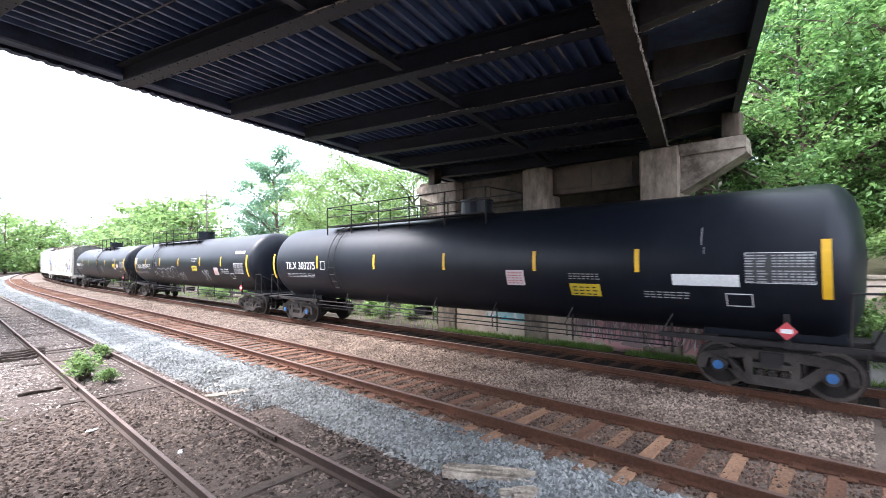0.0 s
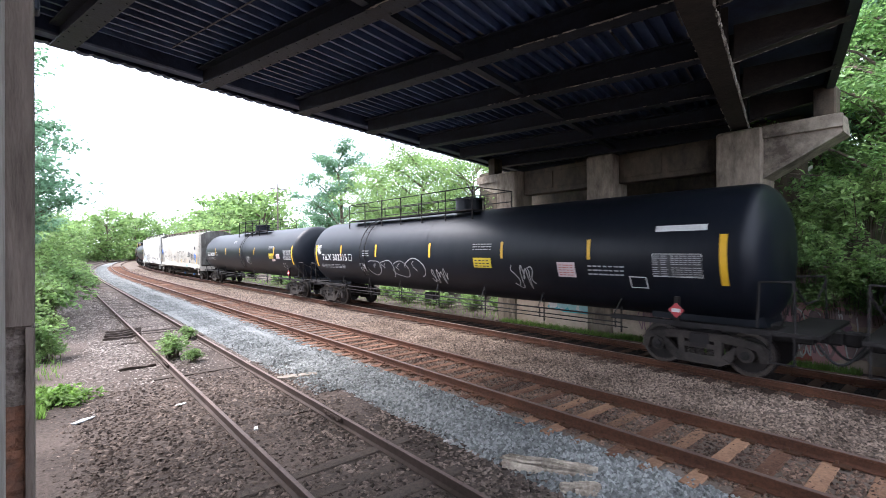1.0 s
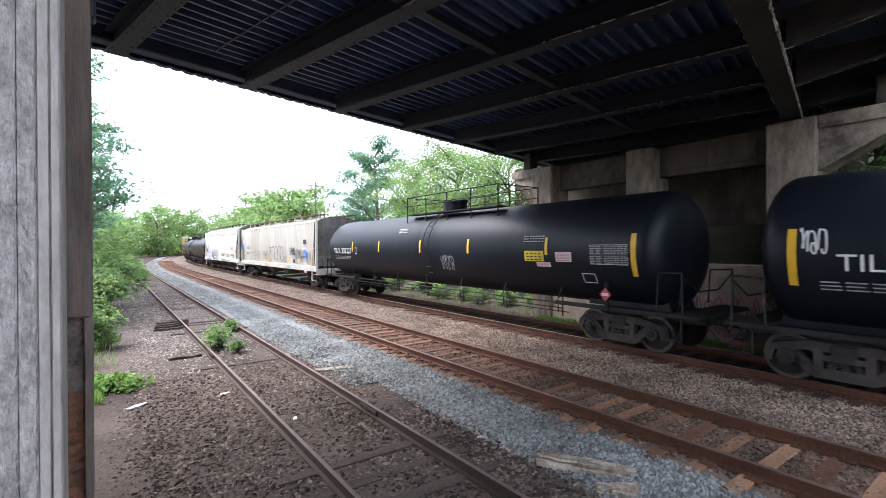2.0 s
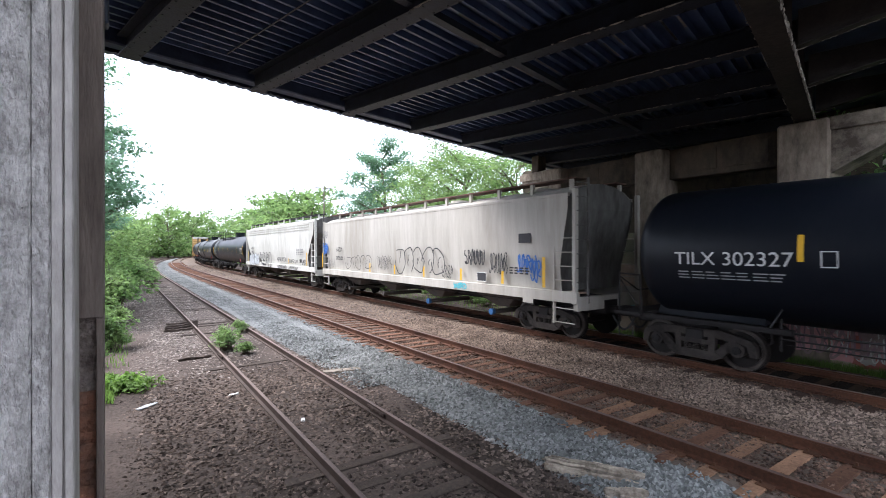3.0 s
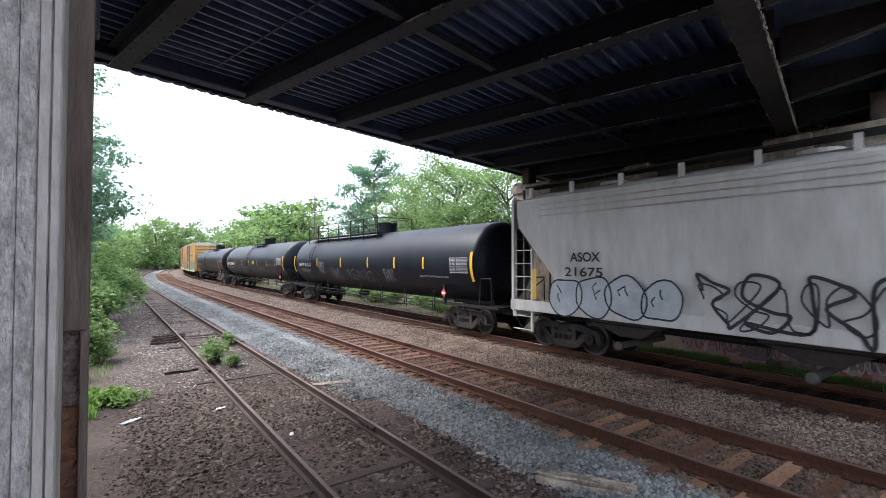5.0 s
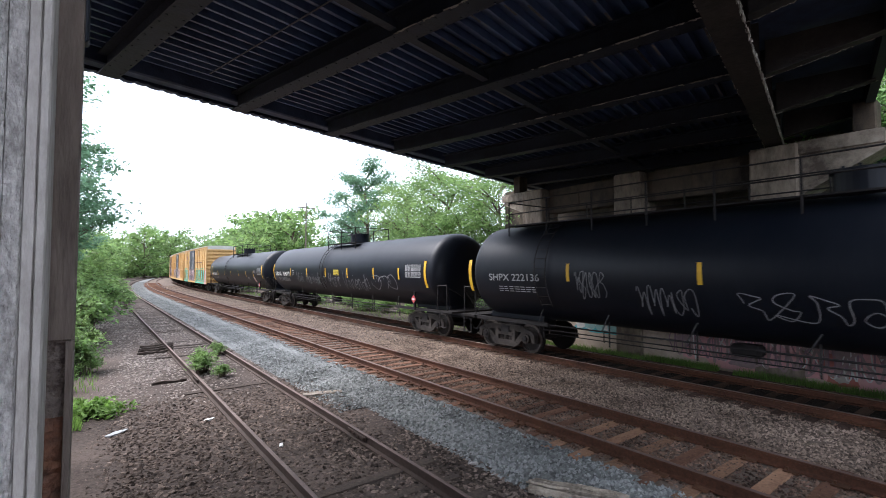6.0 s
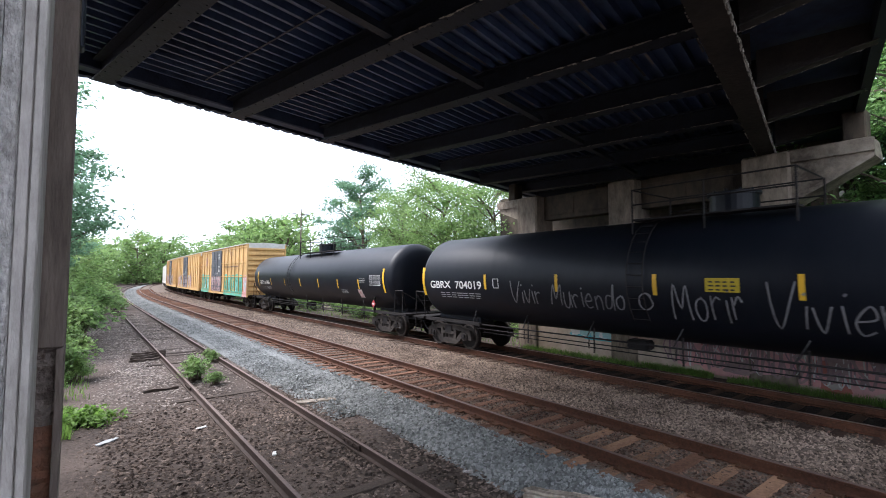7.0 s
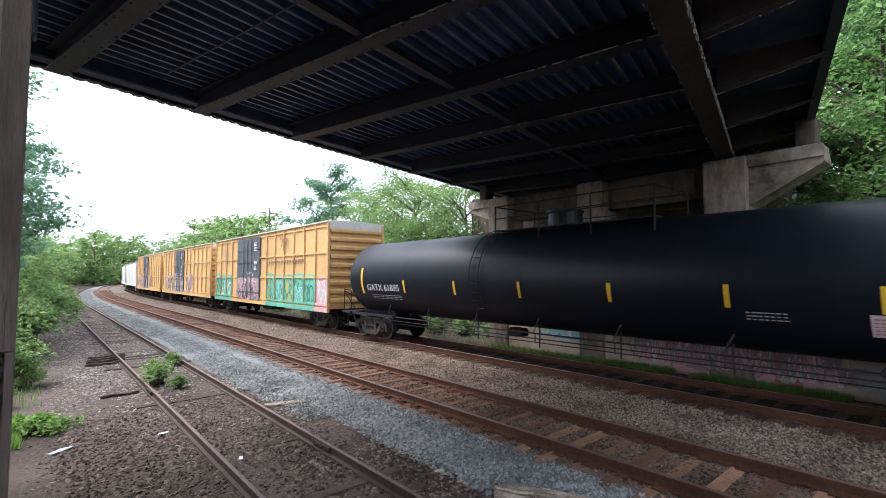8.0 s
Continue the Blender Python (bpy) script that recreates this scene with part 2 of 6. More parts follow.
def box(bm, x0, x1, y0, y1, z0, z1, m=None, mi=0, bev=0.0):
    r = bmesh.ops.create_cube(bm, size=1)
    vs = r["verts"]
    bmesh.ops.transform(bm, matrix=Matrix.Translation(((x0 + x1) / 2, (y0 + y1) / 2, (z0 + z1) / 2)) @ Matrix.Diagonal((x1 - x0, y1 - y0, z1 - z0, 1)), verts=vs)
    if m is not None:
        bmesh.ops.transform(bm, matrix=m, verts=vs)
    fs = {f for v in vs for f in v.link_faces}
    for f in fs:
        f.material_index = mi
    if bev:
        bmesh.ops.bevel(bm, geom=[e for e in {e for f in fs for e in f.edges}], offset=bev, segments=1, affect="EDGES")
    return vs


def boxed(*a, **k):
    bm = bmesh.new()
    box(bm, *a, **k)
    return bm


def rod(bm, a, b, r, seg=8, r2=None):
    a, b = Vector(a), Vector(b)
    d = b - a
    q = d.to_track_quat("Z", "Y").to_matrix().to_4x4()
    v = bmesh.ops.create_cone(bm, cap_ends=True, segments=seg, radius1=r, radius2=r if r2 is None else r2, depth=d.length)["verts"]
    bmesh.ops.transform(bm, matrix=Matrix.Translation((a + b) / 2) @ q, verts=v)
    return v


def tube(bm, pts, radii, n=8):
    """One closed tube through the points, with a radius at each."""
    rings = []
    for i, p in enumerate(pts):
        d = (Vector(pts[min(i + 1, len(pts) - 1)]) - Vector(pts[max(i - 1, 0)])).normalized()
        u = d.orthogonal().normalized() if abs(d.x) > 0.9 else d.cross(Vector((1, 0, 0))).normalized()
        w = d.cross(u)
        rings.append([bm.verts.new(Vector(p) + radii[i] * (u * math.cos(k * 6.2832 / n) + w * math.sin(k * 6.2832 / n))) for k in range(n)])
    for q, r in zip(rings, rings[1:]):
        for k in range(n):
            bm.faces.new((q[k], q[(k + 1) % n], r[(k + 1) % n], r[k]))
    bm.faces.new(rings[0])
    bm.faces.new(rings[-1][::-1])
    bmesh.ops.recalc_face_normals(bm, faces=bm.faces)


def prism(bm, pts, axis, lo, hi, mi=0):
    """Extrudes a closed outline of (p, q) along an axis: 'y' takes (x, z), 'x' takes (y, z), 'z' takes (x, y)."""
    def at(p, q, s):
        return {"y": (p, s, q), "x": (s, p, q), "z": (p, q, s)}[axis]
    a = [bm.verts.new(at(p, q, lo)) for p, q in pts]
    b = [bm.verts.new(at(p, q, hi)) for p, q in pts]
    fs = [bm.faces.new(a), bm.faces.new(b[::-1])]
    for i in range(len(pts)):
        j = (i + 1) % len(pts)
        fs.append(bm.faces.new((a[j], a[i], b[i], b[j])))
    bmesh.ops.recalc_face_normals(bm, faces=fs)
    for f in fs:
        f.material_index = mi
    return fs


def bend(y):
    """Sideways shift of all three tracks along their length: straight here, a right-hand curve further on."""
    return -0.012 * y + max(0.0, y - 55) ** 2 / 1200


def heading(y):
    return -0.012 + max(0.0, y - 55) / 600


def along(x, y, z=0.0):
    """Pose beside the tracks: x metres across from the eye's line, turned with the curve."""
    return pose(x + bend(y), y, z, 0, 0, -math.degrees(math.atan(heading(y))))


# ---- ground ----
SID, MID, TRN = 3.0, 7.1, 11.85


def ground_z(x):
    """Height of the ground across the tracks."""
    prof = [(-60, 0.6), (-12, 0.3), (-3, -0.2), (0.5, -0.33), (5.0, -0.33), (5.6, -0.24), (13.6, -0.26), (14.6, -0.32), (18, -0.3), (40, 1.5), (400, 3)]
    for (a, za), (b, zb) in zip(prof, prof[1:]):
        if x <= b:
            return za + (zb - za) * max(0, (x - a) / (b - a))
    return prof[-1][1]


def sheet(name, xs, ys, zf, material):
    vs, fs = [], []
    for y in ys:
        for x in xs:
            vs.append((x + bend(max(-60, min(y, 260))), y, zf(x, y)))
    w = len(xs)
    for j in range(len(ys) - 1):
        for i in range(w - 1):
            fs.append((j * w + i, j * w + i + 1, (j + 1) * w + i + 1, (j + 1) * w + i))
    me = bpy.data.meshes.new(name)
    me.from_pydata(vs, [], fs)
    me.materials.append(material)
    for p in me.polygons:
        p.use_smooth = True
    return new(name, me)


YS = [-900, -300, -120, -60] + [-40 + 2 * i for i in range(36)] + [36 + 8 * i for i in range(30)] + [320, 500, 1500]
XS = [-900, -300, -100, -60, -30, -12, -6] + [-4 + 0.5 * i for i in range(40)] + [18, 22, 30, 40, 100, 400, 1200]
tagged(sheet("ground", XS, YS, lambda x, y: ground_z(x) + (0.03 * noise.noise((x, y, 0)) if -10 < x < 20 and -40 < y < 60 else 0), GROUND), "brown packed dirt and gravel beside railway tracks", "ground", kind="structure")
BY = [-40 + 2 * i for i in range(40)] + [40 + 6 * i for i in range(34)]
tagged(sheet("ballast_bed", [4.15, 4.75, 5.15, 5.55, 5.95], BY, lambda x, y: (-0.4 if y < 9 else -0.345 + min(0.05, (y - 9) * 0.004)) if x < 4.2 else (-0.36 + min(0.06, max(0, y - 6) * 0.006)) if x < 4.8 else (-0.25 if x < 5.3 else -0.19), BALLAST), "clean grey crushed stone ballast", "ballast", kind="structure")
# the train's shadow, laid as a dark strip between its rails
tagged(sheet("ballast_bed", [11.2, 11.6, 12.4, 12.9], BY, lambda x, y: -0.186, SHADE_BALLAST), "ballast coloured shadow-black between the rails under the train", "ballast", kind="structure")
tagged(sheet("ballast_bed", [5.95, 8.3, 9.4, 10.5, 13.2, 13.9, 14.6], BY, lambda x, y: -0.19 if x < 13.4 else (-0.25 if x < 14 else -0.36), BALLAST_BROWN), "rust-stained brown ballast between the main tracks", "ballast", kind="structure")


def rail_profile(h):
    return [(-0.07, -h), (0.07, -h), (0.07, -h + 0.02), (0.012, -h + 0.04), (0.012, -0.045), (0.037, -0.035), (0.037, -0.006), (0.03, 0), (-0.03, 0), (-0.037, -0.006), (-0.037, -0.035), (-0.012, -0.045), (-0.012, -h + 0.04), (-0.07, -h + 0.02)]


def rail(x, z, h, mats, parent, y0=-45, y1=230, slim=1.0):
    ys = [y0 + 2.5 * i for i in range(int((y1 - y0) / 2.5) + 1)]
    prof = [(p * slim, q) for p, q in rail_profile(h)]
    bm = bmesh.new()
    rows = []
    for y in ys:
        m = along(x, y, z)
        rows.append([bm.verts.new(m @ Vector((p, 0, q))) for p, q in prof])
    for a, b in zip(rows, rows[1:]):
        for i in range(len(prof)):
            j = (i + 1) % len(prof)
            f = bm.faces.new((a[i], a[j], b[j], b[i]))
            f.material_index = 1 if i in (6, 7, 8) else 0
    bmesh.ops.recalc_face_normals(bm, faces=bm.faces)
    return part("rail", bm, mats, parent)


def track(x, z, label, mats, slim=1.0):
    t = tagged(new("railway_track"), label, "track", kind="structure")
    for s in (-0.75, 0.75):
        rail(x + s, z, 0.17, mats, t, slim=slim)
    return t


T_SID = track(SID, -0.15, "disused siding track with dull rails sunk in dirt", [SIDING, DULLHEAD], 0.78)
T_MID = track(MID, 0.0, "rusty empty main track on wooden ties", [RUST, RUSTHEAD])
T_TRN = track(TRN, 0.0, "main track under the passing train", [RUST, RAILTOP])


# ---- bridge ----
def mesh_of(name, verts, faces, material):
    me = bpy.data.meshes.new(name)
    me.from_pydata([tuple(v) for v in verts], [], faces)
    me.materials.append(material)
    return me


SK = math.atan(0.245)
BR = Matrix.Translation((14.6, 15.15, 0)) @ Matrix.Rotation(SK, 4, "Z")  # local x along the span, y along the tracks
bridge = tagged(new("road_bridge"), "sooty steel road bridge with corrugated deck, seen from below", "bridge", kind="structure")
bridge.matrix_world = BR
DX0, DX1, DY0 = -27.0, 9.0, -12.25
part("deck_slab", boxed(DX0, DX1, DY0, 0, 7.02, 7.45), DECKMAT, bridge)


def corrugated():
    """Underside of the deck: trapezoid ribs that run along the span."""
    bm = bmesh.new()
    pts, y = [], -0.52
    while y > -9.9:
        pts += [(y, 7.0), (y - 0.18, 7.0), (y - 0.2, 6.87), (y - 0.26, 6.87), (y - 0.28, 7.0)]
        y -= 0.29
    lo = [bm.verts.new((DX0, p, q)) for p, q in pts]
    hi = [bm.verts.new((DX1, p, q)) for p, q in pts]
    for i in range(len(pts) - 1):
        bm.faces.new((lo[i], lo[i + 1], hi[i + 1], hi[i]))
    return bm


part("corrugated_soffit", corrugated(), DECKRIB, bridge, "corrugated metal soffit")


def scalloped():
    """Concrete fascia with a ragged lower edge of drips."""
    rng = random.Random(5)
    bm = bmesh.new()
    pts, x = [], DX0
    while x < DX1:
        a = rng.uniform(0.18, 0.3)
        d = rng.uniform(0.0, 0.018)
        pts += [(x, 6.616 - d * 0.2), (x + a * 0.25, 6.6 - d), (x + a * 0.75, 6.6 - d), (x + a, 6.616 - d * 0.2)]
        x += a + 0.02
    top = [bm.verts.new((p, 0.0, 7.5)) for p, q in pts]
    bot = [bm.verts.new((p, 0.0, q)) for p, q in pts]
    bk = [bm.verts.new((p, -0.16, q)) for p, q in pts]
    for i in range(len(pts) - 1):
        bm.faces.new((top[i], bot[i], bot[i + 1], top[i + 1]))
        bm.faces.new((bot[i], bk[i], bk[i + 1], bot[i + 1]))
    return bm


part("fascia", scalloped(), DECKMAT, bridge)
part("edge_girder", boxed(DX0, DX1, -0.5, -0.17, 6.66, 7.0, bev=0.03), DECKMAT, bridge)
part("fascia", boxed(DX0, DX1, DY0 - 0.05, DY0 + 0.12, 6.62, 7.5), STEEL, bridge)


def i_beam(x, y0, y1, z0, z1, w):
    bm = bmesh.new()
    box(bm, x - w / 2, x + w / 2, y0, y1, z0, z0 + 0.035)
    box(bm, x - 0.015, x + 0.015, y0, y1, z0 + 0.035, z1 - 0.035)
    box(bm, x - w / 2, x + w / 2, y0, y1, z1 - 0.035, z1)
    return bm


def rivets(x, y0, y1, z0, w):
    bm = bmesh.new()
    for k in range(int((y1 - y0) / 0.3)):
        for s in (-1, 1):
            box(bm, x + s * w * 0.36 - 0.014, x + s * w * 0.36 + 0.014, y0 + 0.15 + k * 0.3 - 0.014, y0 + 0.15 + k * 0.3 + 0.014, z0 - 0.012, z0 + 0.002)
    return bm


BEAM_X = [-2.05 - 2.62 * i for i in range(-4, 10)]
for gx in BEAM_X:
    beam = part("floor_beam", i_beam(gx, -10.06, -0.5, 6.42, 6.86, 0.34), STEEL, bridge)
    heads = part("rivets", rivets(gx, -10.0, -0.55, 6.42, 0.34), STEEL, beam)
    heads["kind"] = "stuff"
for a, b in zip(BEAM_X[1:], BEAM_X):
    part("bracing_strut", boxed(a + 0.17, b - 0.17, -6.08, -5.92, 6.5, 6.62), STEEL, bridge)


def main_girder():
    bm = bmesh.new()
    box(bm, DX0, -1.75, -10.5, -10.07, 6.02, 6.06)
    box(bm, DX0, -1.75, -10.3, -10.26, 6.06, 6.97)
    box(bm, DX0, -1.75, -10.46, -10.11, 6.06, 6.085)
    x = DX0 + 0.5
    while x < -2:
        box(bm, x - 0.012, x + 0.012, -10.48, -10.09, 6.085, 6.97)
        x += 1.31
    return bm


part("girder", main_girder(), GIRDER, bridge)
for gx in BEAM_X[4:]:
    bm = bmesh.new()
    prism(bm, [(-10.5, 6.3), (-10.5, 6.97), (-12.2, 6.97), (-12.2, 6.62)], "x", gx - 0.015, gx + 0.015)
    prism(bm, [(-10.5, 6.28), (-10.5, 6.305), (-12.2, 6.625), (-12.2, 6.6)], "x", gx - 0.11, gx + 0.11)
    part("cantilever_bracket", bm, GIRDER, bridge)


def crust_on(spots, seed):
    """Ragged lime drips along steel edges: (a, b, count, drop) from point a to point b."""
    rng = random.Random(seed)
    verts, faces = [], []
    for a, b, count, drop in spots:
        a, b = Vector(a), Vector(b)
        d = (b - a).normalized()
        n = Vector((-d.y, d.x, 0))
        for _ in range(count):
            c = a.lerp(b, rng.random() ** 1.2) + n * rng.uniform(-0.015, 0.015)
            w, h = rng.uniform(0.015, 0.07) * rng.choice((1, 1, 2)), drop * rng.uniform(0.15, 0.7)
            t = n * 0.014
            i = len(verts)
            verts += [c - d * w + t, c + d * w + t, c + d * w - t, c - d * w - t, c + d * rng.uniform(-w, w) * 0.6 - Vector((0, 0, h))]
            faces += [(i, i + 1, i + 4), (i + 1, i + 2, i + 4), (i + 2, i + 3, i + 4), (i + 3, i, i + 4), (i + 3, i + 2, i + 1, i)]
    ob = new("lime_crust", mesh_of("lime_crust", verts, faces, DRIP))
    ob.parent = bridge
    ob["kind"] = "stuff"
    return ob


edges = [((-1.75, -10.5, 6.035), (-15, -10.5, 6.035), 620, 0.11), ((-1.75, -10.07, 6.035), (-14, -10.07, 6.035), 60, 0.05)]
for k, gx in enumerate(BEAM_X[4:10]):
    edges.append(((gx + 0.1, -10.52, 6.3), (gx + 0.1, -12.18, 6.612), 90, 0.05))
    edges.append(((gx - 0.17, -10.0, 6.43), (gx - 0.17, -7.0 + (k % 3), 6.43), 40 if k % 2 else 70, 0.04))
crust_on(edges, 77)


def lime_streaks(seed):
    """Pale lime stains washed along the ribs of the soffit, near the girder."""
    rng = random.Random(seed)
    bm = bmesh.new()
    for _ in range(60):
        k = rng.randrange(14, 32)
        y = -0.52 - 0.29 * k - 0.23
        x = rng.uniform(-12, -2.5)
        box(bm, x, x + rng.uniform(0.25, 1.1), y - rng.uniform(0.008, 0.028), y + rng.uniform(0.006, 0.024), 6.863, 6.868)
    return bm


streaks = part("lime_streaks", lime_streaks(5), mat("lime_wash", (0.24, 0.225, 0.21), 0.9, col2=(0.08, 0.078, 0.075), scale=9, isl=0.5), bridge)
streaks["kind"] = "stuff"
bm = bmesh.new()
rod(bm, (-13.5, -1.2, 6.84), (-13.5, -7.2, 6.84), 0.014)
part("conduit", bm, PIPE, bridge, "thin pale conduit")

pier = tagged(new("bridge_pier"), "stained concrete bridge pier with bracketed cap beam", "pier", kind="structure")
bm = bmesh.new()
prism(bm, [(2.4, 5.97), (2.35, 5.5), (4.0, 4.55), (5.1, 4.55), (5.1, 5.97)], "x", 14.62, 15.5)
part("cap_beam", bm, CONC, pier)
bm = bmesh.new()
prism(bm, [(12.8, 5.0), (13.8, 5.0), (13.8, 5.05), (15.0, 5.5), (15.0, 5.97), (12.8, 5.97)], "x", 14.62, 15.5)
part("cap_beam", bm, CONC, pier)
# the recess between the columns gets its shade from this darker colour
part("cap_beam", boxed(15.0, 15.5, 5.15, 12.72, 4.95, 5.95, bev=0.02), CONC_SHADE, pier, "stained recessed concrete beam, coloured dark for the deck's shade")
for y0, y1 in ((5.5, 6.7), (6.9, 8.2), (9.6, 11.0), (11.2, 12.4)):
    part("panel", boxed(14.965, 15.0, y0, y1, 5.12, 5.78, bev=0.012), CONC_SHADE, pier)
bm = bmesh.new()
prism(bm, [(2.36, 5.46), (2.5, 5.5), (4.0, 4.68), (4.0, 4.54)], "x", 14.56, 14.62)
part("brace_rib", bm, CONC, pier)
bm = bmesh.new()
prism(bm, [(2.34, 5.62), (2.34, 5.93), (4.0, 5.93), (4.0, 5.62)], "x", 14.54, 14.62)
prism(bm, [(13.8, 5.62), (13.8, 5.93), (15.05, 5.93), (15.05, 5.62)], "x", 14.54, 14.62)
part("cap_moulding", bm, CONC, pier)
for y0, y1 in ((4.0, 5.15), (8.4, 9.4), (12.72, 13.82)):
    bm = bmesh.new()
    box(bm, 14.5, 15.6, y0, y1, -0.6, 5.96, bev=0.06)
    part("column", bm, CONC_BEIGE, pier)
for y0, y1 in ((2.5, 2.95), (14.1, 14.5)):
    part("bearing_post", boxed(14.7, 15.2, y0, y1, 5.97, 6.7, bev=0.03), CONC_SHADE, pier)
# shade below the cap is put into the wall's colour
tagged(link("underdeck_wall", boxed(18.5, 19.2, 4.0, 18.9, 0.5, 7.0), CONC_SHADE), "concrete abutment coloured shade-dark under the bridge deck", "abutment", kind="structure")

# added out of view: keeps western sky light off the train's near side
west_blocker = tagged(link("underdeck_wall", boxed(-21.6, -20.8, -12.1, -0.2, -0.6, 7.0), CONC_SHADE), "unseen dark concrete wall added to block sky light under the bridge", "abutment", kind="structure")
west_blocker.matrix_world = BR

# column beside the camera
column = tagged(new("concrete_column"), "rough grey concrete bridge column with a spalled rusty side", "column", kind="structure")
bm = bmesh.new()
prism(bm, [(-1.6, 1.488), (-0.302, 1.488), (-0.297, 1.515), (-0.291, 1.495), (-0.2, 1.495), (-0.195, 1.5), (-0.195, 1.64), (-1.6, 1.64)], "z", -0.45, 6.6)
part("front_face", bm, CONC_GREY, column, "coarse pitted grey concrete face")
for x0, x1, y, m, name in ((-0.195, -0.158, 1.497, CONC_GREY, "coarse_strip"), (-0.158, -0.132, 1.5, CONC_SMOOTH, "corner_strip"), (-0.132, -0.111, 1.494, CONC_SMOOTH, "corner_strip")):
    bm = bmesh.new()
    prism(bm, [(x0, y + 0.008), (x0 + 0.003, y), (x1 - 0.004, y), (x1, y + 0.008), (x1, 1.64), (x0, 1.64)], "z", -0.45, 6.6)
    part(name, bm, m, column)
part("core", boxed(-1.6, -0.3, 1.64, 3.0, -0.45, 6.6), CONC_BROWN, column)
part("corner_board", boxed(-0.46, -0.1, 2.9, 3.1, 2.3, 6.6, bev=0.008), WOODEDGE, column, "weathered grey-brown corner post")


def crumbled(z0, z1, seed):
    """A broken concrete face with horizontal ledges and pits."""
    rng = random.Random(seed)
    bm = bmesh.new()
    nx, nz = 12, int((z1 - z0) / 0.03)
    rows = []
    for k in range(nz + 1):
        ledge = rng.uniform(0, 0.02)
        rows.append([bm.verts.new((-0.44 + 0.326 * i / nx, 2.93 + ledge + rng.uniform(-0.008, 0.012), z0 + (z1 - z0) * k / nz)) for i in range(nx + 1)])
    for a, b in zip(rows, rows[1:]):
        for i in range(nx):
            bm.faces.new((a[i], a[i + 1], b[i + 1], b[i]))
    return bm


part("spalled_face", crumbled(1.93, 2.31, 3), SPALL_GREY, column, "crumbling spalled concrete")
part("spalled_face", crumbled(-0.45, 1.93, 4), RUSTBRICK, column, "rust-red broken concrete")
part("post_backing", boxed(-0.46, -0.12, 2.975, 3.1, -0.45, 2.3), CONC_BROWN, column)
part("edge_strip", boxed(-0.13, -0.1, 2.895, 3.1, -0.45, 2.3, bev=0.003), WOODEDGE, column, "split grey edge strip")
part("bracket", boxed(-0.6, -0.082, 3.101, 3.2, 3.88, 6.6, bev=0.01), STEEL, column)

# ---- wall and bank across the tracks ----
wall = tagged(new("retaining_wall"), "low plastered retaining wall with colourful faded graffiti", "wall", kind="structure")
bm = bmesh.new()
box(bm, 14.56, 15.0, -32, 12.75, -0.65, 2.1, bev=0.03)
part("wall_face", bm, PLASTER, wall)
part("coping", boxed(14.52, 15.1, -32, 4.0, 2.1, 2.2, bev=0.02), CONC, wall)


def wall_blob(name, y0, y1, z0, z1, material, seed, x=14.552):
    """A sprayed letter shape, lying flat on the wall."""
    rng = random.Random(seed)
    bm = bmesh.new()
    n = 18
    cy, cz = (y0 + y1) / 2, (z0 + z1) / 2
    vs = []
    for i in range(n):
        a = 2 * math.pi * i / n
        r = rng.uniform(0.8, 1.1)
        vs.append(bm.verts.new((x, cy + r * (y1 - y0) / 2 * math.copysign(abs(math.cos(a)) ** 0.6, math.cos(a)), cz + r * (z1 - z0) / 2 * math.copysign(abs(math.sin(a)) ** 0.6, math.sin(a)))))
    bm.faces.new(vs)
    bmesh.ops.recalc_face_normals(bm, faces=bm.faces)
    return part(name, bm, material, wall)


wall_blob("paint_patch", 1.9, 7.1, -0.3, 1.35, PINK, 1)
wall_blob("paint_patch", 4.05, 5.1, -0.05, 1.2, PINK, 5, 14.492)
wall_blob("paint_patch", -2.2, 1.7, -0.3, 0.7, PALE, 2)
wall_blob("paint_patch", 8.9, 11.15, 0.3, 0.93, TURQ, 3)
rng = random.Random(8)
for i in range(26):
    y = rng.uniform(1.6, 7.4)
    z = rng.uniform(-0.05, 1.0)
    wall_blob("paint_patch", y - rng.uniform(0.12, 0.45), y + rng.uniform(0.12, 0.45), z - 0.2, z + rng.uniform(0.1, 0.3), rng.choice([PINK, PINKISH, PALE, REDP, PURPLE, PINK]), 30 + i, 14.549 - 0.0012 * i)
for i in range(6):
    y = rng.uniform(9.1, 10.9)
    wall_blob("paint_patch", y - 0.2, y + 0.25, 0.4, rng.uniform(0.65, 0.88), rng.choice([WHITE, TURQ2]), 70 + i, 14.549 - 0.0012 * i)


def stroke(bm, pts, w, to3):
    """A paint line of width w through (p, q) points, mapped by to3."""
    prev = None
    for i, (p, q) in enumerate(pts):
        a, b = pts[max(0, i - 1)], pts[min(len(pts) - 1, i + 1)]
        d = Vector((b[0] - a[0], b[1] - a[1]))
        if d.length < 1e-6:
            continue
        d.normalize()
        n = (-d.y * w / 2, d.x * w / 2)
        cur = (bm.verts.new(to3(p + n[0], q + n[1])), bm.verts.new(to3(p - n[0], q - n[1])))
        if prev:
            bm.faces.new((prev[0], prev[1], cur[1], cur[0]))
        prev = cur


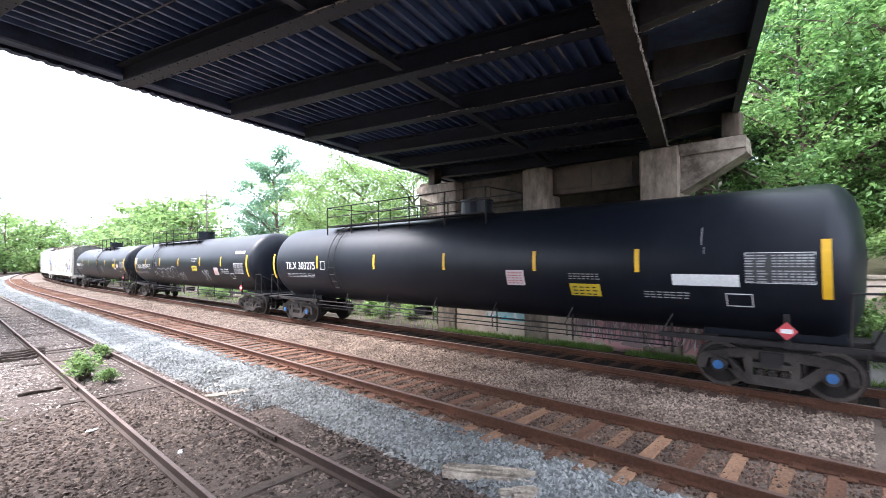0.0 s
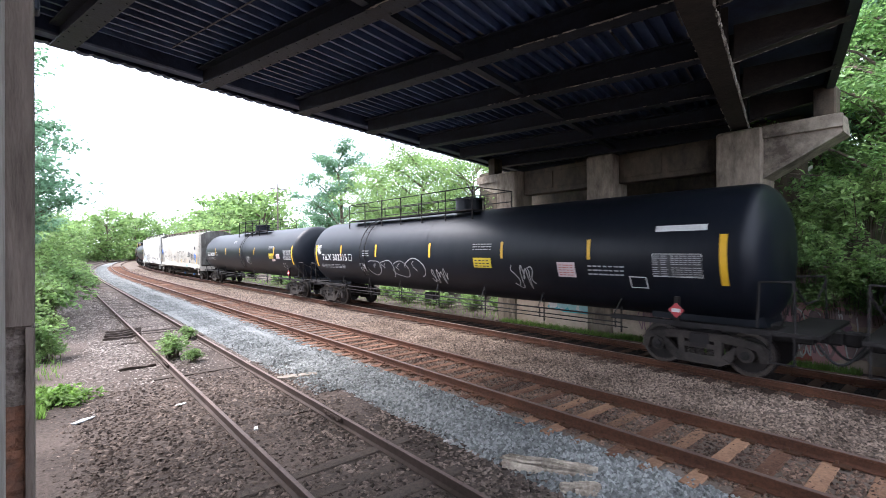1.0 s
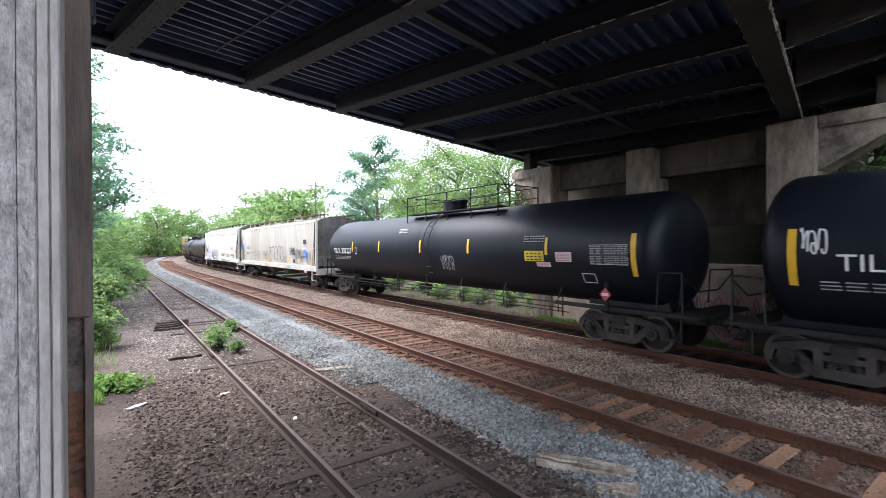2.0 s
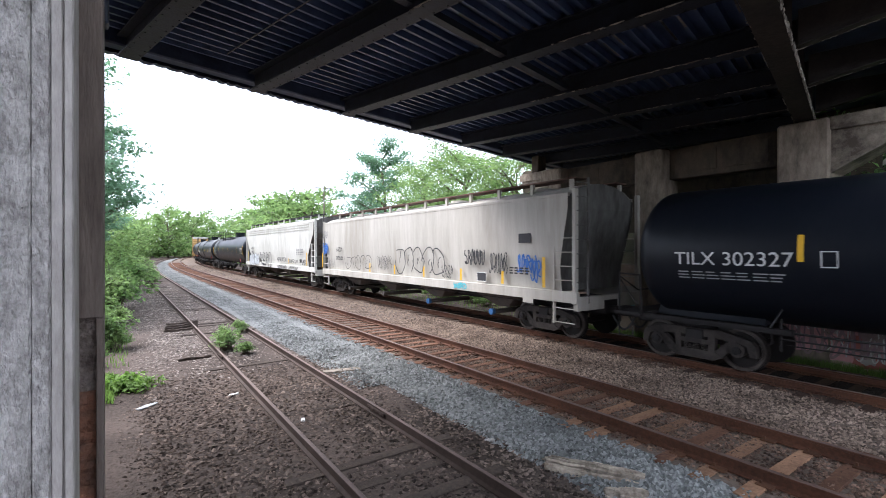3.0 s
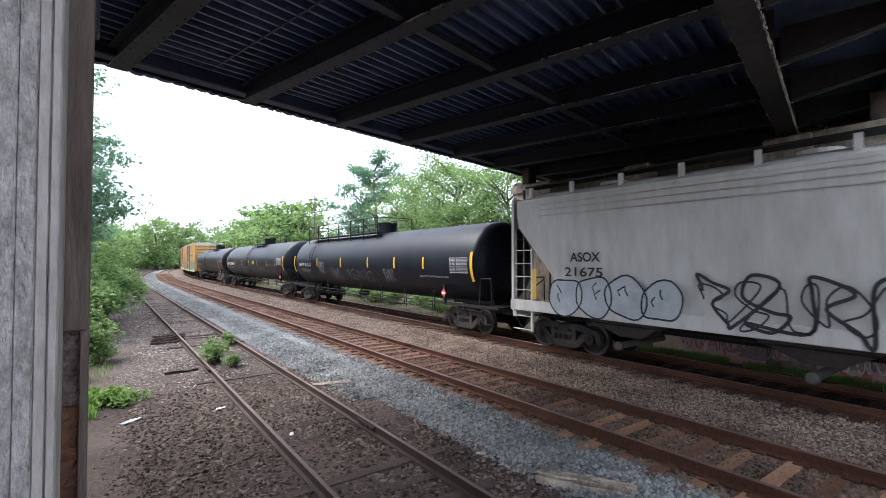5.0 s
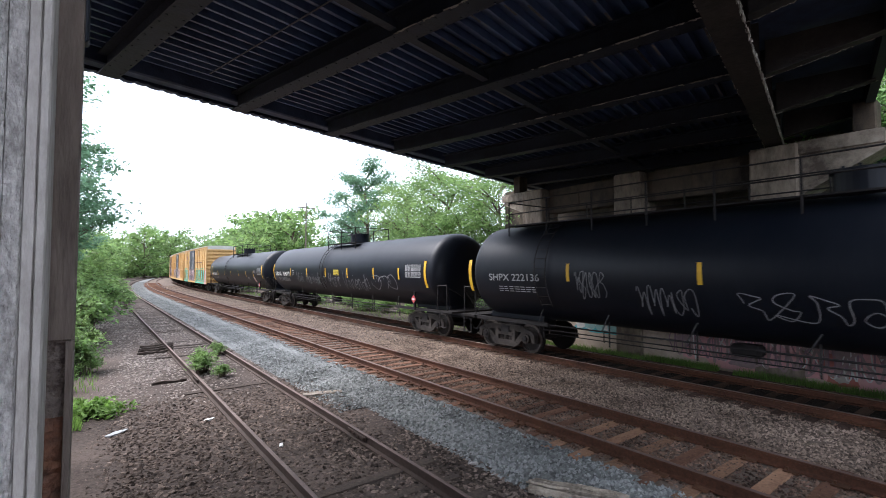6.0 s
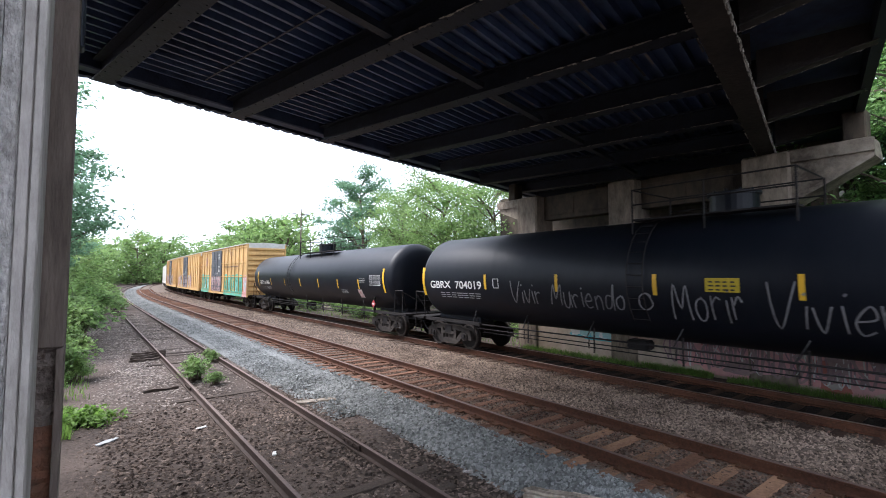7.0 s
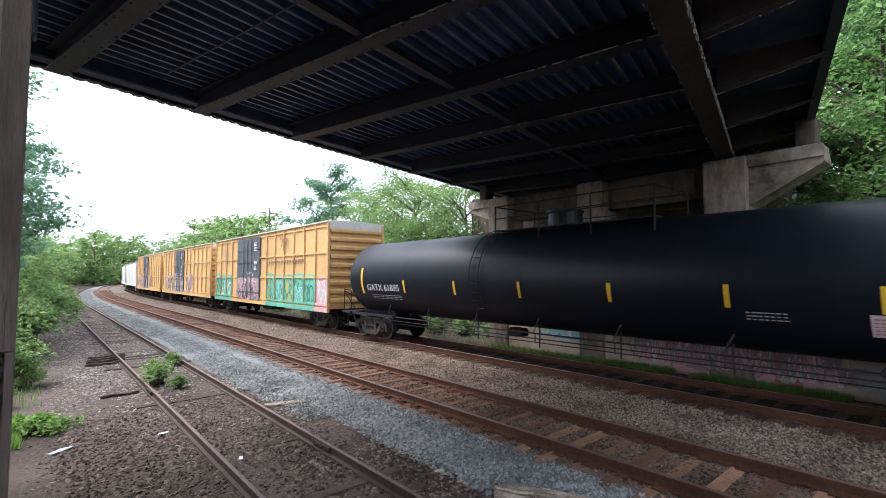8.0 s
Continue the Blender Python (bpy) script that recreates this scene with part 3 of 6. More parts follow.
def scrawl(seed, x0, x1, y0, y1, n):
    """A flowing hand-drawn line of n rounded letter shapes inside a box."""
    rng = random.Random(seed)
    knots = []
    step = (x1 - x0) / n
    shapes = ([(0, 0.1), (0, 0.8), (0.35, 1), (0.75, 0.75), (0.8, 0.2), (0.55, 0), (0.3, 0.3), (0.6, 0.45)],
              [(0, 0.9), (0.15, 0.3), (0.4, 0), (0.75, 0.25), (0.8, 0.9), (0.6, 1), (0.5, 0.6)],
              [(0.1, 0), (0.2, 0.7), (0.1, 1), (0.5, 0.95), (0.75, 0.7), (0.4, 0.5), (0.8, 0.25), (0.9, 0)],
              [(0.7, 0.9), (0.2, 1), (0.05, 0.7), (0.5, 0.5), (0.85, 0.3), (0.5, 0), (0.1, 0.1)],
              [(0, 0), (0.25, 0.9), (0.45, 1), (0.6, 0.4), (0.5, 0.35), (0.9, 0.85), (1, 0.1)])
    for i in range(n):
        for p, q in rng.choice(shapes):
            knots.append((x1 - step * (i + p * 0.95 + rng.uniform(-0.06, 0.06)), y0 + (y1 - y0) * min(1, max(0, q + rng.uniform(-0.12, 0.12)))))
    pts = []
    for p, q, r, s in zip(knots, knots[1:], knots[2:], knots[3:]):
        for k in range(6):
            t = k / 6
            pts.append(tuple(0.5 * (2 * q[c] + (r[c] - p[c]) * t + (2 * p[c] - 5 * q[c] + 4 * r[c] - s[c]) * t * t + (3 * q[c] - p[c] - 3 * r[c] + s[c]) * t ** 3) for c in (0, 1)))
    return pts


bm = bmesh.new()
for i in range(9):
    stroke(bm, scrawl(200 + i, 2.6 + 0.55 * i, 3.2 + 0.55 * i, 0.0, 0.95, 2), 0.035, lambda p, q: (14.485, p, q))
part("paint_line", bm, PURPLE, wall)
for m, w, seed in ((WHITE, 0.03, 230), (PINKISH, 0.06, 270)):
    bm = bmesh.new()
    for i in range(8):
        stroke(bm, scrawl(seed + i, 2.0 + 0.62 * i, 2.75 + 0.62 * i, -0.05, 1.1, 2), w, lambda p, q: (14.484 - w * 0.05, p, q))
    part("paint_line", bm, m, wall)


def bank(x0, x1, y0, y1, zf, name, material, label):
    xs = [x0 + (x1 - x0) * i / 14 for i in range(15)]
    ys = [y0 + (y1 - y0) * i / 40 for i in range(41)]
    vs = [(x, y, zf((x - x0) / (x1 - x0)) + 0.25 * noise.noise((x * 0.5, y * 0.5, 3))) for y in ys for x in xs]
    fs = [(j * 15 + i, j * 15 + i + 1, (j + 1) * 15 + i + 1, (j + 1) * 15 + i) for j in range(40) for i in range(14)]
    me = bpy.data.meshes.new(name)
    me.from_pydata(vs, [], fs)
    me.materials.append(material)
    return tagged(new(name, me), label, "bank", kind="structure")


bank(14.95, 34, -45, 13.0, lambda s: 1.9 + 6.2 * s ** 0.85, "bank", SOIL, "steep earth bank behind the retaining wall")

# ---- vegetation ----
def leaf_pad(verts, faces, rng, c, r, n, size, squash=0.45):
    """A loose, flattish spray of leaves, thinning out towards its rim."""
    for _ in range(n):
        d = [max(-0.9, min(0.9, rng.gauss(0, 0.42))) for _ in range(3)]
        q = c + Vector((d[0] * r, d[1] * r, d[2] * r * squash))
        a = Euler((rng.gauss(0, 0.5), rng.gauss(0, 0.5), rng.uniform(0, 6.28))).to_matrix()
        s = size * rng.uniform(0.55, 1.3)
        b = len(verts)
        for v in ((-0.5, 0, 0.0), (0, -0.27, 0.09), (0.5, 0, -0.08), (0, 0.27, 0.09)):
            verts.append(q + a @ (Vector(v) * s))
        faces.append((b, b + 1, b + 2))
        faces.append((b, b + 2, b + 3))


def tree(seed, h, spread, leaves, size, material, low=0.3, limbs=16, lean=0.0, pads=6, pad=0.24):
    """Tapered trunk, rising limbs that fork into twigs, and layered sprays of leaves at their ends."""
    rng = random.Random(seed)
    t = new("tree")
    bm = bmesh.new()
    spine = [Vector((0, 0, -0.3))]
    for i in range(1, 7):
        s = i / 6
        spine.append(Vector((lean * s + rng.uniform(-0.2, 0.2), rng.uniform(-0.2, 0.2), h * 0.86 * s)))
    tube_radii = [(0.018 * h + 0.03) * (1 - 0.88 * i / 6) for i in range(7)]
    for a, b, r, q in zip(spine, spine[1:], tube_radii, tube_radii[1:]):
        rod(bm, a, b, r, 9, q)
    part("trunk", bm, BARK, t)
    verts, faces = [], []
    bm = bmesh.new()
    per = max(3, leaves // (limbs * pads))
    for i in range(limbs):
        rel = (i + rng.random()) / limbs
        z = h * (low + (0.96 - low) * rel)
        reach = spread * (1.0 if rel < 0.7 else 1.0 - 0.9 * (rel - 0.7)) * rng.uniform(0.5, 1.1)
        a = i * 2.4 + rng.uniform(-0.5, 0.5)
        foot = Vector((lean * z / h * 0.9, 0, max(0.3, z - reach * rng.uniform(0.35, 0.75))))
        tip = Vector((lean * z / h + reach * math.cos(a), reach * math.sin(a), z))
        knee = foot.lerp(tip, 0.5) + Vector((0, 0, reach * 0.1))
        rod(bm, foot, knee, 0.006 * h + 0.015, 6, 0.004 * h + 0.01)
        rod(bm, knee, tip, 0.004 * h + 0.01, 5, 0.008)
        for k in range(pads):
            s = 0.3 + 0.75 * (k + rng.random()) / pads
            side = Vector((-math.sin(a), math.cos(a), 0)) * rng.uniform(-0.42, 0.42) * reach
            c = foot.lerp(tip, s) + side * min(1, s) + Vector((0, 0, reach * rng.uniform(-0.06, 0.16)))
            rod(bm, foot.lerp(tip, s * 0.7), c, 0.018, 3, 0.005)
            leaf_pad(verts, faces, rng, c, spread * pad * rng.uniform(0.6, 1.25), per, size)
    part("branchwork", bm, BARK, t)["kind"] = "stuff"
    o = new("crown", mesh_of("crown", verts, faces, material))
    o.parent = t
    return t


def plant(src, x, y, z, s=1.0, turn=0.0):
    ob = copy_thing(src, pose(x, y, z, 0, 0, turn))
    ob.scale = (s, s, s)
    return ob


LOCUST = tagged(tree(17, 14.4, 5.0, 13000, 0.3, LEAF, 0.36, 16, -0.6, 7, 0.28), "tall airy locust tree with layered dark green leaves", "tree", "trees by the railway")
MAPLE = tagged(tree(12, 10.5, 4.4, 17000, 0.24, LEAF_L, 0.12, 26, 0.0, 7, 0.32), "bushy light green tree with a rounded crown", "tree", "trees by the railway")
OAK = tagged(tree(13, 14.0, 5.6, 18000, 0.32, LEAF_O, 0.06, 34, 0.0, 7, 0.26), "dense dark green broadleaf tree on the bank", "tree", "trees by the railway")
FAR = tagged(tree(14, 11.0, 5.0, 3300, 0.72, LEAF_L, 0.03, 24, 0.0, 6, 0.34), "distant rounded green tree in the tree line", "tree", "trees by the railway")
LOCUST.matrix_world = pose(24, 46, 0.3)
MAPLE.matrix_world = pose(20.5, 27, 0.2)
OAK.matrix_world = pose(27, -6, 5)
FAR.matrix_world = pose(27, 105, 0.5)
for x, y, s, a in ((21.5, 34, 1.0, 80), (19.5, 20.5, 0.85, 200), (25, 40, 0.75, 140), (19.0, 23.5, 0.62, 20)):
    plant(MAPLE, x, y, 0.2, s, a)
plant(LOCUST, 25.5, 54, 0.3, 0.72, 120)
plant(LOCUST, 23.0, 4.5, 4.0, 0.72, 200)
for x, y, z, s, a in ((18.9, -4.5, 2.6, 0.7, 70),):
    plant(MAPLE, x, y, z, s, a)
for x, y, z, s, a in ((20.5, -7, 3.5, 1.0, 60), (26, 3, 5.4, 0.85, 130), (19.0, -2.0, 2.6, 0.7, 300), (22, -12, 4, 1.2, 210), (24, -3, 5, 1.1, 330), (29, -8, 6, 0.9, 20), (25, 9, 5, 0.75, 40), (30, 2, 6.5, 0.9, 250), (19.6, 1.6, 2.8, 0.62, 90), (24, 14, 4.0, 0.8, 250), (27, 20, 2.0, 0.9, 170)):
    plant(OAK, x, y, z, s, a)
rng = random.Random(21)
for y in range(66, 150, 9):
    plant(FAR, 22 + bend(y) + rng.uniform(0, 7), y + rng.uniform(-3, 3), 0.3, rng.uniform(0.8, 1.2), rng.uniform(0, 360))
for k in range(30):
    y = 175 + rng.uniform(0, 60)
    plant(FAR, -34 + k * 4.4 + rng.uniform(-2, 2), y, 0.0, rng.uniform(1.1, 1.7), rng.uniform(0, 360))
# thicket on the near side of the siding
for x, y, s, a in ((-2.9, 34, 1.02, 0), (-4.5, 42, 0.95, 100), (-4.5, 27, 0.75, 220), (-3.2, 52, 0.7, 300)):
    plant(LOCUST, x, y, 0.0, s, a)
for y in range(40, 170, 7):
    plant(FAR, -4.5 + bend(y) - rng.uniform(0, 4), y, 0.1, rng.uniform(0.42, 0.72) * (1 + y / 300), rng.uniform(0, 360))


def shrub(seed, r, h, leaves, size, material, label, stems=24, droop=0.35):
    """Arching stems from one root, with leaves set along their outer part."""
    rng = random.Random(seed)
    s = tagged(new("shrub"), label, "shrub", "shrubs by the railway")
    bm = bmesh.new()
    verts, faces = [], []
    per = max(2, leaves // (stems * 5))
    for i in range(stems):
        a, d = rng.uniform(0, 6.28), r * rng.uniform(0.15, 1.0)
        top = h * rng.uniform(0.45, 1.0) * (1 - 0.4 * (d / r) ** 2)
        root = Vector((0.35 * d * math.cos(a), 0.35 * d * math.sin(a), -0.1))
        prev = root
        for k in range(1, 7):
            u = k / 6
            cur = Vector((root.x + (d * math.cos(a) - root.x) * u ** 1.3, root.y + (d * math.sin(a) - root.y) * u ** 1.3, top * (math.sin(u * 1.75) - droop * u ** 3)))
            rod(bm, prev, cur, 0.011 * (1.2 - u) + 0.003, 3, 0.011 * (1.1 - u) + 0.003)
            if k > 1:
                leaf_pad(verts, faces, rng, cur, size * 0.9 + 0.07 * r, per, size, 0.8)
            prev = cur
    part("stem", bm, BARK, s)["kind"] = "stuff"
    o = new("foliage", mesh_of("foliage", verts, faces, material))
    o.parent = s
    return s


BUSH = shrub(31, 1.5, 2.4, 3400, 0.165, LEAF_L, "leafy green shrub growing beside the tracks", 40)
BUSH_L = shrub(32, 1.3, 1.8, 2700, 0.16, LEAF_L, "light green weedy shrub on the bank", 34)
IVY = shrub(33, 0.75, 0.3, 1500, 0.12, GRASS, "low bright green ground plant on the dirt", 36, 0.5)
WEED = shrub(34, 0.55, 0.85, 1700, 0.085, LEAF_L, "green weed clump growing between the siding rails", 40)
BUSH.matrix_world = pose(-1.6, 21, -0.2)
BUSH_L.matrix_world = pose(17.5, 1.0, 2.3)
IVY.matrix_world = pose(-0.1, 11.9, -0.32)
WEED.matrix_world = pose(2.4, 14.9, -0.33)
plant(WEED, 3.3, 17.6, -0.3, 0.62, 50)
plant(WEED, 2.75, 13.9, -0.33, 0.55, 140)
plant(WEED, 1.9, 49, -0.3, 1.6, 140)
for x, y, s, a in ((-1.0, 17.0, 0.8, 30), (-1.2, 23, 1.4, 80), (-1.0, 27.5, 1.5, 160), (-1.1, 33, 1.7, 10), (-0.6, 38, 1.5, 70), (-0.5, 45, 1.6, 170), (-2.2, 36, 1.2, 300), (-2.9, 19, 1.2, 100), (-1.6, 42, 1.2, 20), (-1.9, 50, 1.3, 220), (-1.4, 60, 1.3, 90)):
    plant(BUSH, x, y, -0.25, s, a)
for x, y, s, a in ((-0.35, 16.6, 0.42, 30), (-0.6, 22.5, 0.6, 190), (-0.5, 28, 0.6, 280), (-0.9, 14.3, 0.45, 280)):
    plant(BUSH_L, x, y, -0.3, s, a)
for i in range(22):
    plant(BUSH_L if i % 3 else BUSH, rng.uniform(15.4, 18.5), -16 + i * 1.0 + rng.uniform(-0.4, 0.4), 2.1 + rng.uniform(0, 0.8), rng.uniform(0.7, 1.1), rng.uniform(0, 360))
for i in range(20):
    plant(BUSH if i % 2 else BUSH_L, rng.uniform(14.9, 16.6), 13.9 + i * 1.5, -0.4, rng.uniform(0.45, 0.8), rng.uniform(0, 360))
for i in range(14):
    plant(BUSH if i % 2 else BUSH_L, rng.uniform(15.5, 18.5) + bend(44 + i * 4), 44 + i * 4, -0.3, rng.uniform(0.8, 1.3), rng.uniform(0, 360))


for i in range(22):
    plant(BUSH_L if i % 3 else BUSH, rng.uniform(14.25, 14.75), -10.5 + i * 0.55, rng.uniform(-0.3, 1.5), rng.uniform(0.55, 0.95), rng.uniform(0, 360))

for i in range(11):
    plant(BUSH if i % 2 else BUSH_L, rng.uniform(14.35, 14.8), 0.4 + i * 0.3, rng.uniform(0.8, 1.9), rng.uniform(0.5, 0.8), rng.uniform(0, 360))


def grass_strip(name, spots, n, h, label, seed):
    rng = random.Random(seed)
    verts, faces = [], []
    for _ in range(n):
        x0, x1, y0, y1, z = rng.choice(spots)
        x, y = rng.uniform(x0, x1), rng.uniform(y0, y1)
        a, hh, w = rng.uniform(0, 6.28), h * rng.uniform(0.4, 1.2), 0.012
        dx, dy = math.cos(a), math.sin(a)
        b = len(verts)
        x += bend(y)
        verts += [(x - dy * w, y + dx * w, z), (x + dy * w, y - dx * w, z), (x + dx * hh * 0.4, y + dy * hh * 0.4, z + hh)]
        faces.append((b, b + 1, b + 2))
    ob = new(name, mesh_of(name, verts, faces, GRASS))
    return tagged(ob, label, "grass", kind="stuff")


grass_strip("grass", [(13.9, 14.5, -12, 0.5, -0.32), (14.0, 14.5, 2, 5.5, -0.32), (14.2, 14.5, 6, 8, -0.32), (14.2, 16.4, 13.5, 60, -0.32), (13.9, 14.5, 8, 13, -0.32)], 14000, 0.2, "green grass and weeds along the foot of the wall", 4)
grass_strip("grass", [(-1.2, 0.2, 14, 40, -0.32), (-1.0, -0.1, 10.8, 13, -0.32)], 5000, 0.2, "thin grass at the edge of the dirt path", 6)

# utility pole
up = tagged(new("utility_pole"), "wooden utility pole with a single crossarm", "pole")
up.matrix_world = pose(22, 60.5, 0.2)
bm = bmesh.new()
rod(bm, (0, 0, -0.3), (0, 0, 11.4), 0.12, 10, 0.07)
part("post", bm, WOODEDGE, up)
part("crossarm", boxed(-1.2, 1.2, -0.05, 0.05, 10.62, 10.72), WOODEDGE, up)

# ---- track bed pieces ----
def tie_mesh(w, h, l, seed):
    rng = random.Random(seed)
    bm = bmesh.new()
    box(bm, -l / 2, l / 2, -w / 2, w / 2, -h, 0, bev=0.012)
    for v in bm.verts:
        v.co += Vector((rng.uniform(-0.03, 0.03), rng.uniform(-0.008, 0.008), rng.uniform(-0.008, 0.008)))
    me = bpy.data.meshes.new("tie")
    bm.to_mesh(me)
    bm.free()
    return me


def lay_ties(parent, x, z, y0, y1, step, mats, jitter, seed, skip=0.0):
    rng = random.Random(seed)
    meshes = []
    for i in range(5):
        me = tie_mesh(0.2, 0.18, 2.6, seed + i)
        me.materials.append(mats[i % len(mats)])
        meshes.append(me)
    y = y0
    while y < y1:
        if rng.random() >= skip:
            ob = new("tie", rng.choice(meshes))
            ob.parent = parent
            ob.matrix_local = along(x + rng.uniform(-jitter, jitter), y, z + rng.uniform(-0.012, 0.008)) @ pose(0, 0, 0, 0, 0, rng.uniform(-jitter, jitter) * 20)
        y += step * rng.uniform(0.94, 1.06)


lay_ties(T_MID, MID, -0.165, -8, 7.0, 0.52, [TIE_PALE, TIE, TIE_PALE, TIE, TIE], 0.03, 1)
lay_ties(T_MID, MID, -0.165, 7.2, 110, 0.52, [TIE], 0.03, 7)
# these ties hold the train's shadow in their colour
lay_ties(T_TRN, TRN, -0.165, -8, 110, 0.52, [TIE_SHADE], 0.03, 2)
lay_ties(T_SID, SID, -0.31, -2, 60, 0.6, [TIE_OLD], 0.07, 3, 0.6)


def plates(parent, x, z, y0, y1, step):
    bm = bmesh.new()
    y = y0
    while y < y1:
        for s in (-0.75, 0.75):
            box(bm, -0.17, 0.17, -0.09, 0.09, 0, 0.022, along(x + s, y, z))
            for d in (-0.1, 0.1):
                box(bm, d - 0.014, d + 0.014, 0.04, 0.068, 0.02, 0.06, along(x + s, y, z))
        y += step
    ob = part("tie_plates", bm, PLATE, parent)
    ob["kind"] = "stuff"


plates(T_MID, MID, -0.165, -6, 40, 0.52)
plates(T_TRN, TRN, -0.165, -6, 40, 0.52)


def joint_bars(parent, x, z, spots):
    """Bolted joint bars on both sides of a rail's web."""
    for s, y in spots:
        bm = bmesh.new()
        for d in (-0.032, 0.032):
            box(bm, d - 0.014, d + 0.014, -0.32, 0.32, -0.11, -0.035, bev=0.005)
            for k in range(4):
                box(bm, d * 1.6 - 0.014, d * 1.6 + 0.014, -0.25 + 0.16 * k - 0.018, -0.25 + 0.16 * k + 0.018, -0.09, -0.055)
        ob = part("joint_bar", bm, SIDING, parent)
        ob.matrix_local = along(x + s, y, z)


joint_bars(T_SID, SID, -0.15, [(-0.75, 13.6), (-0.75, 25.5), (0.75, 7.4), (0.75, 19.3), (0.75, 31)])


def stones(name, zones, r0, r1, material, label, seed, flat=0.7, feather=0.0):
    """Loose crushed stones strewn over stretches of ground: (x0, x1, y0, y1, z0, z1, per square metre)."""
    g = np.random.default_rng(seed)
    base = np.array([(1, 0, -0.25), (-1, 0, -0.25), (0, 1, -0.25), (0, -1, -0.25), (0, 0, 1)], float)  # the buried underside is left off
    tri = np.array([(0, 2, 4), (2, 1, 4), (1, 3, 4), (3, 0, 4)])
    V, F, off = [], [], 0
    for x0, x1, y0, y1, z0, z1, dens in zones:
        n = int((x1 - x0) * (y1 - y0) * dens)
        x, y = g.uniform(x0, x1, n), g.uniform(y0, y1, n)
        y = y + g.normal(0, 1, n) * feather
        x = x + g.normal(0, 0.25, n) * feather
        z = z0 + (z1 - z0) * (x - x0) / (x1 - x0)
        x = x - 0.012 * y + np.maximum(0, y - 55) ** 2 / 1200
        r = g.uniform(r0, r1, n)
        v = base[None] * (1 + g.uniform(-0.3, 0.3, (n, 5, 1))) * np.stack([r * g.uniform(0.7, 1.4, n), r * g.uniform(0.7, 1.3, n), r * flat * g.uniform(0.7, 1.2, n)], 1)[:, None, :]
        v += g.uniform(-0.25, 0.25, (n, 5, 3)) * r[:, None, None]
        ax, az = g.uniform(-0.45, 0.45, n), g.uniform(0, 6.28, n)
        ca, sa, cz, sz = np.cos(ax)[:, None], np.sin(ax)[:, None], np.cos(az)[:, None], np.sin(az)[:, None]
        X, Y, Z = v[..., 0], v[..., 1] * ca - v[..., 2] * sa, v[..., 1] * sa + v[..., 2] * ca
        P = np.stack([X * cz - Y * sz + x[:, None], X * sz + Y * cz + y[:, None], Z + (z + r * 0.15)[:, None]], -1)
        V.append(P.reshape(-1, 3))
        F.append((tri[None] + (np.arange(n) * 5)[:, None, None] + off).reshape(-1, 3))
        off += n * 5
    me = bpy.data.meshes.new(name)
    me.from_pydata(np.concatenate(V).tolist(), [], np.concatenate(F).tolist())
    me.materials.append(material)
    return tagged(new(name, me), label, "gravel", kind="stuff")


stones("ballast_stones", [(4.7, 5.5, -1, 12, -0.34, -0.2, 760), (5.5, 5.95, -1, 12, -0.2, -0.18, 900), (4.5, 5.95, 12, 26, -0.3, -0.18, 420), (4.15, 4.75, 9, 26, -0.33, -0.29, 300), (4.2, 5.95, 26, 60, -0.3, -0.18, 110), (4.2, 5.95, 60, 120, -0.28, -0.18, 50)], 0.024, 0.048, STONE_GREY, "clean grey crushed stone along the track shoulder", 1)
stones("ballast_stones", [(8.25, 10.7, 0, 16, -0.19, -0.19, 760), (8.25, 10.7, 16, 40, -0.19, -0.19, 180), (8.25, 10.7, 40, 90, -0.19, -0.19, 60), (13.0, 14.0, 0, 14, -0.22, -0.26, 120)], 0.018, 0.04, STONE_BROWN, "rusty brown ballast stones between the tracks", 2)
stones("track_stones", [(6.1, 8.15, -1, 14, -0.188, -0.188, 560), (6.1, 8.15, 14, 26, -0.188, -0.188, 140), (10.7, 11.15, 0, 14, -0.19, -0.19, 300)], 0.016, 0.034, STONE_RUST, "rust-brown stones packed between the wooden ties", 5)
# loose stones in the same shadow-black as the strip below them
stones("track_stones", [(11.15, 12.9, 0, 16, -0.186, -0.186, 160)], 0.016, 0.034, SHADE_BALLAST, "stones coloured shadow-black between the rails under the train", 9)
stones("pale_gravel", [(-1.2, 2.2, 12.6, 24, -0.335, -0.335, 380), (2.2, 4.2, 13.4, 24, -0.335, -0.335, 260), (-1.0, 3.9, 24, 44, -0.335, -0.335, 190)], 0.014, 0.05, STONE_PALE, "pale gravel strewn along the old siding", 6, 0.35, 1.1)
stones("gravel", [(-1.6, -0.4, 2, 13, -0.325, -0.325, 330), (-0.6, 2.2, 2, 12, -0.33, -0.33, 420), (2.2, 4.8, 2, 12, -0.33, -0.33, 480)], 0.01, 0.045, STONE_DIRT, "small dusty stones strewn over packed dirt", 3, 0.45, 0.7)


